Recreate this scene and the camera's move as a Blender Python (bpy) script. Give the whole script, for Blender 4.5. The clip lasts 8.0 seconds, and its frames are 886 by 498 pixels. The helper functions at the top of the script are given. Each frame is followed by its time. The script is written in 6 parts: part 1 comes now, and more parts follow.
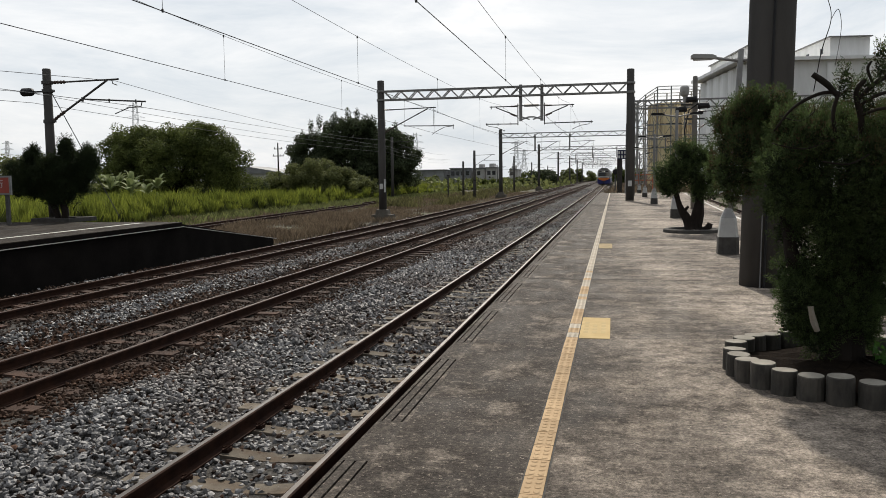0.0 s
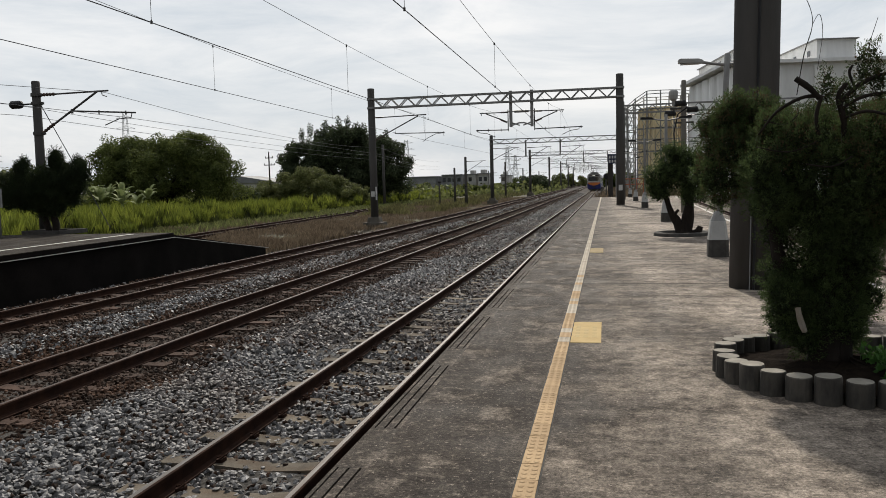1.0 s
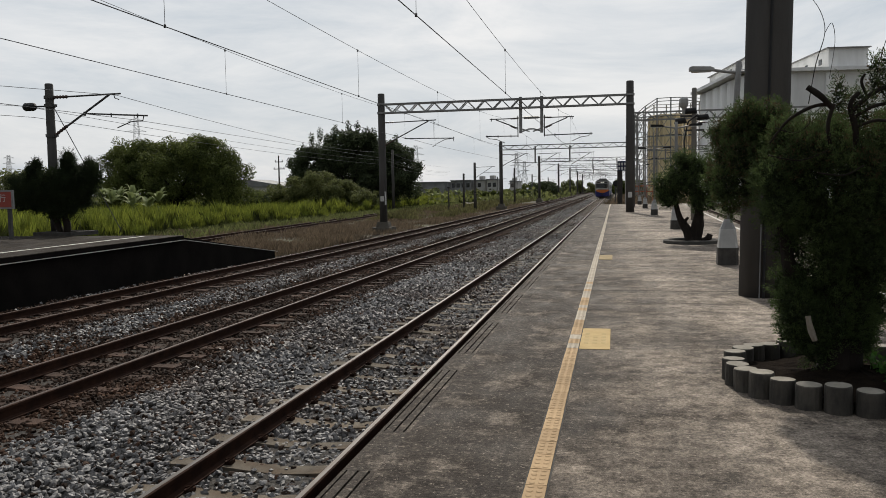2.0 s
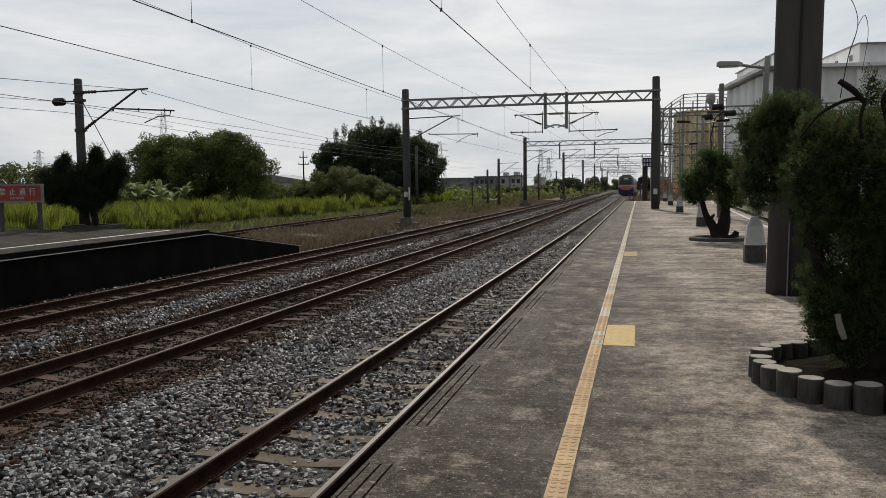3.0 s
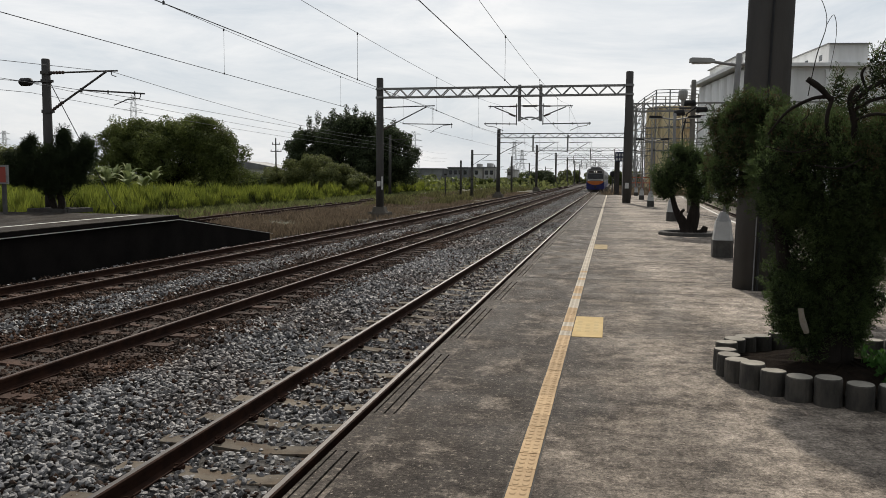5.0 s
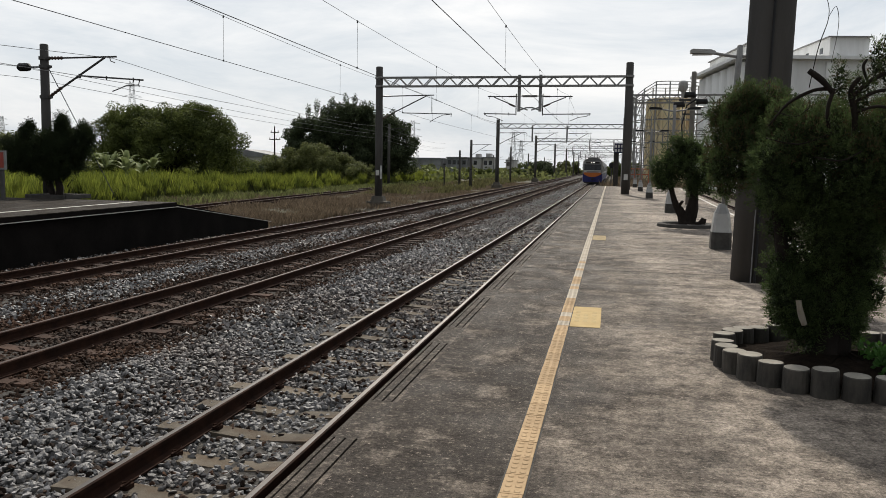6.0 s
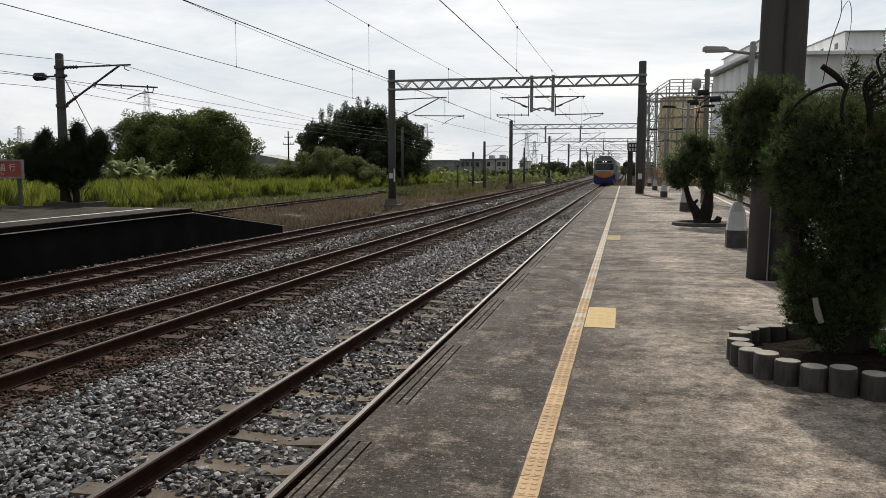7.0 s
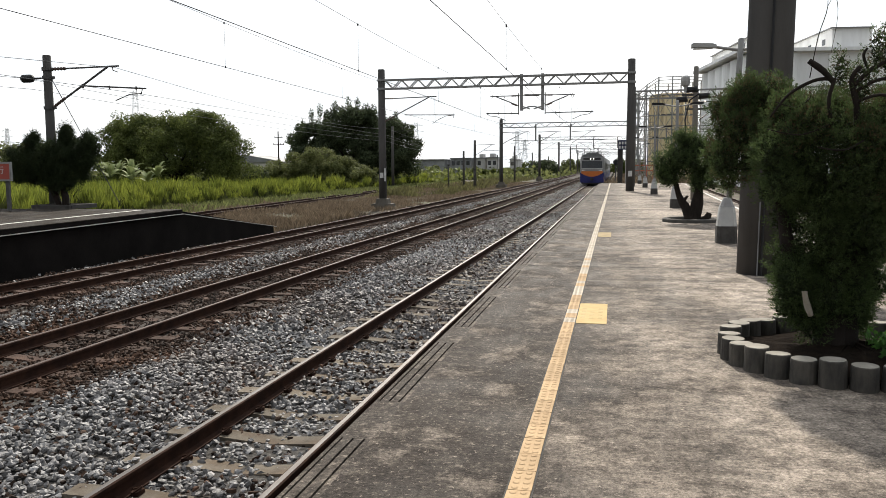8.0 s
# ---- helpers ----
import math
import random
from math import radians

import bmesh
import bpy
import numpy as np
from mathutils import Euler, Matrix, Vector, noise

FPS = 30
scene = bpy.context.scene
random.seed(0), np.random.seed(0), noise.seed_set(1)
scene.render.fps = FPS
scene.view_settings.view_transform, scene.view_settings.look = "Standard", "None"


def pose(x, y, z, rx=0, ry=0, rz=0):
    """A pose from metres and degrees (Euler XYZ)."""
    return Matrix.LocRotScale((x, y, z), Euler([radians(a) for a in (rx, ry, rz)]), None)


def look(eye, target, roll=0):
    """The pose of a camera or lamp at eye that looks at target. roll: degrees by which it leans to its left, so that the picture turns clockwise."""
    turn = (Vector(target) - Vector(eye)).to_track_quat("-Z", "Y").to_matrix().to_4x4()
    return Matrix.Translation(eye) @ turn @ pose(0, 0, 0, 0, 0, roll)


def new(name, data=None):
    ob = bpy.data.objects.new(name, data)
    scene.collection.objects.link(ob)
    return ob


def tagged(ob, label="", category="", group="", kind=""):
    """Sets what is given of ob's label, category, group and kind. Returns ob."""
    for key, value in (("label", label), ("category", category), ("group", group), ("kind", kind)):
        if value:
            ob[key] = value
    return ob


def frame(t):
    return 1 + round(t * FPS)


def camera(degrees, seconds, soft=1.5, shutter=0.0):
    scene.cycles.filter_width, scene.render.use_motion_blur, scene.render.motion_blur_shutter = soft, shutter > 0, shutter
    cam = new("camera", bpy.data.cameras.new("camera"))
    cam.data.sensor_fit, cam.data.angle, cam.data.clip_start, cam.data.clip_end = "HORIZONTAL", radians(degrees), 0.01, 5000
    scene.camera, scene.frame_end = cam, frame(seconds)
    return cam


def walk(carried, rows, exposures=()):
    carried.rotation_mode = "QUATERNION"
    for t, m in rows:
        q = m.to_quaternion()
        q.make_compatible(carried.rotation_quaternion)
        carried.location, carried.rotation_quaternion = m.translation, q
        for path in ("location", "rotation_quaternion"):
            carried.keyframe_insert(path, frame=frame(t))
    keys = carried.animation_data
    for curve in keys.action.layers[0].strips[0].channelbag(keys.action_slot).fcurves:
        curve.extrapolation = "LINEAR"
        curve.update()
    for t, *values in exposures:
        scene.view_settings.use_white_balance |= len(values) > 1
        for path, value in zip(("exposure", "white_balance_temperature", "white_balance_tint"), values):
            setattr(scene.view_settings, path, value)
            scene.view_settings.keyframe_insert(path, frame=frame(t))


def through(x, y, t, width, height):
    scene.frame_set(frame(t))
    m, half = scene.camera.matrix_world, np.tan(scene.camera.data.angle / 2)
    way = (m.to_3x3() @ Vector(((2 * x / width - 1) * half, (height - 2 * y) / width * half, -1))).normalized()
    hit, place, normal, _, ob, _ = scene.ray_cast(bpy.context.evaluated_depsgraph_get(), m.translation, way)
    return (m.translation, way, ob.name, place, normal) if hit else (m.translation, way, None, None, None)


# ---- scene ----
cam = camera(58.0, 8.0, soft=0.8)
PATH = [
    (0, (-0.015, 0.054, 1.354), (-0.432, 2.002, 1.182), -0.7),
    (0.5, (-0.002, 0.032, 1.354), (-0.413, 1.982, 1.183), -1.3),
    (1, (0.007, 0.018, 1.36), (-0.392, 1.972, 1.204), -1.5),
    (1.5, (0.004, -0.008, 1.359), (-0.391, 1.947, 1.218), -1.2),
    (3, (-0.009, 0.01, 1.345), (-0.485, 1.947, 1.194), -0.7),
    (3.5, (-0.001, -0.008, 1.334), (-0.429, 1.939, 1.165), -0.2),
    (4, (-0.024, -0.014, 1.341), (-0.424, 1.939, 1.178), 0.6),
    (4.5, (-0.015, -0.012, 1.342), (-0.432, 1.937, 1.176), 0.4),
    (5.8, (0.014, 0.048, 1.323), (-0.374, 2.0, 1.128), 0.6),
    (6, (-0.007, 0.007, 1.328), (-0.409, 1.956, 1.128), 1.0),
    (6.5, (0.0, 0.004, 1.33), (-0.442, 1.946, 1.151), 0.2),
    (7, (0.007, 0.015, 1.328), (-0.431, 1.956, 1.133), 0.1),
    (7.5, (0.009, 0.028, 1.324), (-0.423, 1.97, 1.117), -0.0),
    (8, (0.009, 0.004, 1.316), (-0.408, 1.95, 1.119), -0.4),
]
walk(cam, [(t, look(eye, target, roll)) for t, eye, target, roll in PATH],
     exposures=((0.0, 0.0), (0.5, -0.05), (1.0, -0.14), (1.5, -0.24), (3.0, -0.28), (3.5, -0.24), (4.0, -0.15), (4.5, -0.14), (6.5, -0.03), (7.0, -0.02), (7.5, 0.37), (8.0, 0.55)))


# ---- light ----
def build_world():
    w = bpy.data.worlds.new("world")
    scene.world = w
    w.use_nodes = True
    nt = w.node_tree
    nt.nodes.clear()
    N, L = nt.nodes.new, nt.links.new
    out = N("ShaderNodeOutputWorld")
    bg = N("ShaderNodeBackground")
    sky = N("ShaderNodeTexSky")
    sky.sky_type, sky.sun_disc = "NISHITA", False
    sky.sun_elevation, sky.sun_rotation = radians(40), radians(-9)
    sky.dust_density = 3.0
    tc = N("ShaderNodeTexCoord")
    mp = N("ShaderNodeMapping")
    mp.inputs["Scale"].default_value = (1.0, 1.0, 4.5)
    nz = N("ShaderNodeTexNoise")
    nz.inputs["Scale"].default_value, nz.inputs["Detail"].default_value = 3.2, 7.0
    nz.inputs["Roughness"].default_value = 0.62
    nz.inputs["Distortion"].default_value = 0.4
    cr = N("ShaderNodeValToRGB")
    cr.color_ramp.elements[0].position, cr.color_ramp.elements[0].color = 0.33, (0.60, 0.67, 0.74, 1)
    cr.color_ramp.elements[1].position, cr.color_ramp.elements[1].color = 0.66, (0.93, 0.94, 0.95, 1)
    gain = N("ShaderNodeVectorMath")
    gain.operation = "SCALE"
    gain.inputs["Scale"].default_value = 0.07
    mix = N("ShaderNodeMix")
    mix.data_type = "RGBA"
    mix.inputs["Factor"].default_value = 0.88
    L(tc.outputs["Generated"], mp.inputs["Vector"])
    L(mp.outputs["Vector"], nz.inputs["Vector"])
    L(nz.outputs["Fac"], cr.inputs["Fac"])
    L(sky.outputs["Color"], gain.inputs[0])
    L(gain.outputs["Vector"], mix.inputs["A"])
    L(cr.outputs["Color"], mix.inputs["B"])
    # the thin cloud is brightest round the sun and greyer on the far side
    dot = N("ShaderNodeVectorMath")
    dot.operation = "DOT_PRODUCT"
    dot.inputs[1].default_value = (-0.109, 0.758, 0.643)
    fall = N("ShaderNodeMapRange")
    fall.inputs["From Min"].default_value, fall.inputs["From Max"].default_value = -0.6, 0.75
    fall.inputs["To Min"].default_value, fall.inputs["To Max"].default_value = 0.45, 1.0
    fade = N("ShaderNodeVectorMath")
    fade.operation = "SCALE"
    L(tc.outputs["Generated"], dot.inputs[0])
    L(dot.outputs["Value"], fall.inputs["Value"])
    L(mix.outputs["Result"], fade.inputs[0])
    L(fall.outputs["Result"], fade.inputs["Scale"])
    L(fade.outputs["Vector"], bg.inputs["Color"])
    bg.inputs["Strength"].default_value = SKY
    L(bg.outputs["Background"], out.inputs["Surface"])
    sun = bpy.data.lights.new("sun", "SUN")
    sun.energy, sun.angle, sun.color = SUN, radians(1.6), (1.0, 0.93, 0.82)
    new("sun", sun).matrix_world = look((0, 0, 30), (5.1, -35.4, 0))


SKY, SUN = 1.10, 4.5
build_world()


# ---- materials ----
def material(name, color, rough=0.8, metal=0.0, second=None, scale=4.0, detail=0.35, bump=0.0, bump_scale=60.0,
             stain=None, stain_scale=0.6, stain_amount=0.0, random_value=0.0, island=False, stretch=None, spec=0.22):
    m = bpy.data.materials.new(name)
    m.use_nodes = True
    nt = m.node_tree
    N, L = nt.nodes.new, nt.links.new
    p = nt.nodes["Principled BSDF"]
    p.inputs["Roughness"].default_value, p.inputs["Metallic"].default_value = rough, metal
    p.inputs["Specular IOR Level"].default_value = spec
    tc = N("ShaderNodeTexCoord")
    co = tc.outputs["Object"]
    if stretch:
        mp = N("ShaderNodeMapping")
        mp.inputs["Scale"].default_value = stretch
        L(co, mp.inputs["Vector"])
        co = mp.outputs["Vector"]
    second = second or tuple(c * (1 - detail) for c in color)

    def noise_at(s, d, r=0.6):
        n = N("ShaderNodeTexNoise")
        n.inputs["Scale"].default_value, n.inputs["Detail"].default_value, n.inputs["Roughness"].default_value = s, d, r
        L(co, n.inputs["Vector"])
        return n.outputs["Fac"]

    def ramp(src, a, b):
        mr = N("ShaderNodeMapRange")
        mr.inputs["From Min"].default_value, mr.inputs["From Max"].default_value = a, b
        L(src, mr.inputs["Value"])
        return mr.outputs["Result"]

    def mix(f, a, b, amount=None):
        x = N("ShaderNodeMix")
        x.data_type = "RGBA"
        if amount is not None:
            k = N("ShaderNodeMath")
            k.operation = "MULTIPLY"
            k.inputs[1].default_value = amount
            L(f, k.inputs[0])
            f = k.outputs[0]
        L(f, x.inputs["Factor"])
        for s, v in (("A", a), ("B", b)):
            if isinstance(v, tuple):
                x.inputs[s].default_value = (*v, 1)
            else:
                L(v, x.inputs[s])
        return x.outputs["Result"]

    c = mix(ramp(noise_at(scale, 8), 0.32, 0.68), color, second)
    if stain:
        c = mix(ramp(noise_at(stain_scale, 6, 0.65), 0.45, 0.62), c, stain, stain_amount)
    if random_value:
        if island:
            src = N("ShaderNodeNewGeometry").outputs["Random Per Island"]
        else:
            src = N("ShaderNodeObjectInfo").outputs["Random"]
        hv = N("ShaderNodeHueSaturation")
        mr = N("ShaderNodeMapRange")
        mr.inputs["To Min"].default_value, mr.inputs["To Max"].default_value = 1 - random_value, 1 + random_value
        L(src, mr.inputs["Value"])
        L(mr.outputs["Result"], hv.inputs["Value"])
        L(c, hv.inputs["Color"])
        c = hv.outputs["Color"]
    L(c, p.inputs["Base Color"])
    if bump:
        b = N("ShaderNodeBump")
        b.inputs["Strength"].default_value, b.inputs["Distance"].default_value = bump, 0.02
        L(noise_at(bump_scale, 6, 0.7), b.inputs["Height"])
        L(b.outputs["Normal"], p.inputs["Normal"])
    return m


def glow(name, color, strength):
    m = material(name, color, 0.3)
    p = m.node_tree.nodes["Principled BSDF"]
    p.inputs["Emission Color"].default_value, p.inputs["Emission Strength"].default_value = (*color, 1), strength
    return m


def leaf_material(name, color, second, spread=0.45, through=0.25, patch=1.3):
    m = material(name, color, 0.75, second=second, scale=patch, random_value=spread, island=True, spec=0.2)
    nt = m.node_tree
    p = nt.nodes["Principled BSDF"]
    t = nt.nodes.new("ShaderNodeBsdfTranslucent")
    mx = nt.nodes.new("ShaderNodeMixShader")
    mx.inputs[0].default_value = through
    src = p.inputs["Base Color"].links[0].from_socket
    nt.links.new(src, t.inputs["Color"])
    nt.links.new(p.outputs[0], mx.inputs[1])
    nt.links.new(t.outputs[0], mx.inputs[2])
    nt.links.new(mx.outputs[0], nt.nodes["Material Output"].inputs[0])
    return m


def weathered_concrete(name, light, dark, blot):
    """Old damp concrete: broad stains, mottling, fine speckle and a sheen that varies."""
    m = bpy.data.materials.new(name)
    m.use_nodes = True
    nt = m.node_tree
    N, L = nt.nodes.new, nt.links.new
    p = nt.nodes["Principled BSDF"]
    p.inputs["Specular IOR Level"].default_value = 0.07
    tc = N("ShaderNodeTexCoord")

    def layer(scale, detail, lo, hi, stretch=(1, 1, 1), rough=0.6):
        mp = N("ShaderNodeMapping")
        mp.inputs["Scale"].default_value = stretch
        n = N("ShaderNodeTexNoise")
        n.inputs["Scale"].default_value, n.inputs["Detail"].default_value, n.inputs["Roughness"].default_value = scale, detail, rough
        r = N("ShaderNodeMapRange")
        r.inputs["From Min"].default_value, r.inputs["From Max"].default_value = lo, hi
        L(tc.outputs["Object"], mp.inputs["Vector"])
        L(mp.outputs["Vector"], n.inputs["Vector"])
        L(n.outputs["Fac"], r.inputs["Value"])
        return r.outputs["Result"]

    def blend(f, a, b, amount=1.0):
        x = N("ShaderNodeMix")
        x.data_type = "RGBA"
        k = N("ShaderNodeMath")
        k.operation = "MULTIPLY"
        k.inputs[1].default_value = amount
        L(f, k.inputs[0])
        L(k.outputs[0], x.inputs["Factor"])
        for s, v in (("A", a), ("B", b)):
            if isinstance(v, tuple):
                x.inputs[s].default_value = (*v, 1)
            else:
                L(v, x.inputs[s])
        return x.outputs["Result"]

    c = blend(layer(1.1, 5, 0.38, 0.66, (1, 0.7, 1)), light, dark)
    c = blend(layer(0.28, 5, 0.46, 0.62, (1, 0.8, 1)), c, blot, 0.5)
    c = blend(layer(1.0, 6, 0.48, 0.62, (1.1, 0.8, 1), 0.68), c, blot, 0.5)
    # pale worn patches, and pale and dark bands across the deck
    c = blend(layer(0.42, 5, 0.47, 0.62, (1, 0.55, 1), 0.55), c, tuple(min(1, v * 1.4) for v in light), 0.68)
    c = blend(layer(0.9, 4, 0.46, 0.60, (0.16, 1, 1), 0.6), c, tuple(min(1, v * 1.25) for v in light), 0.4)
    c = blend(layer(1.3, 5, 0.50, 0.60, (0.2, 1, 1), 0.6), c, blot, 0.5)
    c = blend(layer(2.6, 5, 0.53, 0.62, (0.12, 1, 1), 0.6), c, tuple(min(1, v * 1.3) for v in light), 0.45)
    # the strip along the track is darker, with a ragged border
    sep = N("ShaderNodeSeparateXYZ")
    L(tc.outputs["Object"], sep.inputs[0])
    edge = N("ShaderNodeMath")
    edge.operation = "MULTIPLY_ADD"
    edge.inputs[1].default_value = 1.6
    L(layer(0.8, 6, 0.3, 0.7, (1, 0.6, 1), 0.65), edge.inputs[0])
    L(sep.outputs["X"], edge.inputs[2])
    track_band = N("ShaderNodeMapRange")
    track_band.inputs["From Min"].default_value, track_band.inputs["From Max"].default_value = 1.55, 0.25
    L(edge.outputs[0], track_band.inputs["Value"])
    c = blend(track_band.outputs["Result"], c, tuple(v * 0.5 for v in dark), 0.9)
    c = blend(layer(6, 7, 0.44, 0.60, (1, 0.9, 1), 0.72), c, blot, 0.62)
    c = blend(layer(2.2, 7, 0.53, 0.66, (1, 0.8, 1), 0.7), c, tuple(min(1, v * 1.2) for v in light), 0.45)

    def grain(c, scale, lo, hi, detail=3):
        r = N("ShaderNodeMapRange")
        r.inputs["To Min"].default_value, r.inputs["To Max"].default_value = lo, hi
        L(layer(scale, detail, 0.3, 0.7, rough=0.65), r.inputs["Value"])
        x = N("ShaderNodeVectorMath")
        x.operation = "SCALE"
        L(c, x.inputs[0])
        L(r.outputs["Result"], x.inputs["Scale"])
        return x.outputs["Vector"]

    c = grain(c, 14, 0.62, 1.38, 6)
    c = grain(c, 48, 0.45, 1.55)
    c = grain(c, 130, 0.55, 1.45)
    # scattered pale scuffs
    c = blend(layer(11, 8, 0.56, 0.68, rough=0.8), c, tuple(min(1, v * 1.35) for v in light), 0.5)
    c = blend(layer(34, 6, 0.575, 0.67, rough=0.78), c, tuple(min(1, v * 1.7) for v in light), 0.7)
    L(c, p.inputs["Base Color"])
    ro = N("ShaderNodeMapRange")
    ro.inputs["To Min"].default_value, ro.inputs["To Max"].default_value = 0.66, 0.92
    L(layer(2.5, 6, 0.35, 0.65, (1, 0.7, 1)), ro.inputs["Value"])
    L(ro.outputs["Result"], p.inputs["Roughness"])
    b = N("ShaderNodeBump")
    b.inputs["Strength"].default_value, b.inputs["Distance"].default_value = 0.5, 0.012
    L(layer(55, 5, 0.2, 0.8, rough=0.75), b.inputs["Height"])
    L(b.outputs["Normal"], p.inputs["Normal"])
    return m


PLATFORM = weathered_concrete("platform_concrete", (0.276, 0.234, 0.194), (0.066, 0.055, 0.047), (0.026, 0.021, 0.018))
ISLAND_DECK = weathered_concrete("island_paving", (0.050, 0.039, 0.029), (0.028, 0.022, 0.016), (0.018, 0.014, 0.011))
COPING = PLATFORM
WALL_DARK = material("near_black_wall", (0.011, 0.0095, 0.0085), 0.95, second=(0.005, 0.0045, 0.004), scale=1.5, bump=0.4, bump_scale=20, spec=0.05)
CONCRETE = material("pole_concrete", (0.088, 0.084, 0.080), 0.88, second=(0.058, 0.055, 0.052), scale=2.0, bump=0.25, bump_scale=50,
                    stain=(0.045, 0.042, 0.04), stain_scale=0.9, stain_amount=0.6, stretch=(1, 1, 0.25))
FOOTING = material("footing_concrete", (0.12, 0.108, 0.09), 0.9, scale=3, bump=0.4, stain=(0.06, 0.055, 0.045), stain_scale=1.2, stain_amount=0.8)
RAIL_RUST = material("rusty_rail_web", (0.040, 0.019, 0.012), 0.9, 0.0, second=(0.017, 0.009, 0.007), scale=6, bump=0.2, spec=0.08)
RAIL_HEAD = material("worn_rail_head", (0.085, 0.080, 0.078), 0.55, 0.7, second=(0.05, 0.04, 0.034), scale=9, stretch=(4, 0.2, 1))
RAIL_DULL = material("rusted_rail_head", (0.080, 0.050, 0.039), 0.6, 0.3, second=(0.025, 0.015, 0.011), scale=9, stretch=(4, 0.2, 1))
SLEEPER = material("sleeper_concrete", (0.150, 0.128, 0.100), 0.9, second=(0.072, 0.057, 0.042), scale=5, bump=0.4, bump_scale=50,
                   stain=(0.10, 0.068, 0.042), stain_scale=2.0, stain_amount=0.8, random_value=0.25)
SLEEPER_RUST = material("rust_stained_sleeper", (0.066, 0.038, 0.027), 0.95, second=(0.030, 0.018, 0.014), scale=5, bump=0.4, random_value=0.4)
STONE = material("ballast_stone", (0.208, 0.202, 0.202), 0.5, second=(0.080, 0.076, 0.075), scale=14, bump=0.3, bump_scale=90,
                 stain=(0.100, 0.070, 0.053), stain_scale=0.3, stain_amount=0.6, random_value=0.62, island=True)
STONE_RUST = material("rust_stained_stone", (0.056, 0.036, 0.026), 0.85, second=(0.022, 0.015, 0.012), scale=14, bump=0.3, bump_scale=90,
                      stain=(0.085, 0.042, 0.024), stain_scale=0.8, stain_amount=0.5, random_value=0.7, island=True, spec=0.12)
BALLAST = material("ballast_bed", (0.105, 0.098, 0.092), 0.9, second=(0.022, 0.020, 0.018), scale=26, bump=1.0, bump_scale=22,
                   stain=(0.045, 0.029, 0.021), stain_scale=0.3, stain_amount=0.6, spec=0.05)
SOIL = material("dry_soil", (0.080, 0.062, 0.046), 0.95, second=(0.030, 0.023, 0.017), scale=1.2, bump=0.6, bump_scale=8,
                stain=(0.07, 0.085, 0.03), stain_scale=0.1, stain_amount=0.6)
YELLOW_PALE = material("pale_tactile", (0.46, 0.405, 0.335), 0.78, second=(0.37, 0.32, 0.255), scale=7, random_value=0.12, spec=0.06)
YELLOW = material("tactile_yellow", (0.44, 0.315, 0.188), 0.78, second=(0.34, 0.235, 0.135), scale=7, bump=0.15,
                  stain=(0.25, 0.18, 0.11), stain_scale=3, stain_amount=0.55, random_value=0.14, spec=0.06)
PLATE_MARK = material("worn_plate_mark", (0.36, 0.262, 0.09), 0.7, second=(0.30, 0.215, 0.07), scale=9)
PLATE_FADED = material("faded_yellow_plate", (0.36, 0.275, 0.14), 0.8, spec=0.06, second=(0.17, 0.135, 0.085), scale=5)
PLATE = material("yellow_plate", (0.47, 0.35, 0.175), 0.8, second=(0.38, 0.275, 0.125), scale=6, stain=(0.36, 0.26, 0.12), stain_scale=4, stain_amount=0.6, spec=0.06)
WHITE_LINE = material("worn_white_paint", (0.55, 0.54, 0.50), 0.75, second=(0.28, 0.26, 0.23), scale=3)
STEEL = material("galvanised_steel", (0.27, 0.27, 0.265), 0.6, 0.25, second=(0.20, 0.195, 0.19), scale=5)
# pylon steel lightened, so distance haze sits in its colour
HAZY_STEEL = material("hazy_pylon_steel", (0.58, 0.59, 0.60), 0.8, second=(0.36, 0.37, 0.38), scale=0.5)
FRAME_GREY = material("painted_frame", (0.30, 0.30, 0.29), 0.6, 0.2, second=(0.20, 0.20, 0.19), scale=3)
POLE_PALE = material("pale_pole_concrete", (0.22, 0.205, 0.185), 0.9, second=(0.15, 0.14, 0.125), scale=3, bump=0.2)
JUNIPER_BROWN = leaf_material("dying_juniper", (0.115, 0.082, 0.042), (0.06, 0.043, 0.022), 0.5)
STEEL_DARK = material("weathered_steel", (0.10, 0.098, 0.095), 0.65, 0.3, second=(0.06, 0.056, 0.052), scale=5)
WIRE = material("dark_wire", (0.085, 0.084, 0.084), 0.6, 0.3)
WIRE_THIN = material("grey_wire", (0.22, 0.22, 0.22), 0.6, 0.3)
INSULATOR = material("brown_insulator", (0.09, 0.06, 0.05), 0.35)
BARK = material("dark_bark", (0.026, 0.020, 0.016), 0.95, second=(0.012, 0.009, 0.007), scale=9, bump=0.8, bump_scale=30, stretch=(1, 1, 0.3))
CUT_WOOD = material("pale_cut_wood", (0.27, 0.25, 0.215), 0.85, second=(0.18, 0.15, 0.11), scale=8)
JUNIPER = leaf_material("juniper_green", (0.090, 0.128, 0.045), (0.036, 0.054, 0.020), 0.4, 0.45, 4.5)
# darker green: shade inside crowns as colour, and the island juniper's own green
JUNIPER_DARK = leaf_material("dark_juniper_green", (0.034, 0.048, 0.018), (0.016, 0.025, 0.010))
LEAF_A = leaf_material("broad_leaf_green", (0.128, 0.150, 0.040), (0.050, 0.066, 0.020), 0.45, 0.38, 0.5)
LEAF_B = leaf_material("dark_leaf_green", (0.070, 0.088, 0.042), (0.030, 0.042, 0.019), 0.5, 0.36)
LEAF_C = leaf_material("bush_green", (0.162, 0.176, 0.064), (0.085, 0.098, 0.038), 0.45, 0.35)
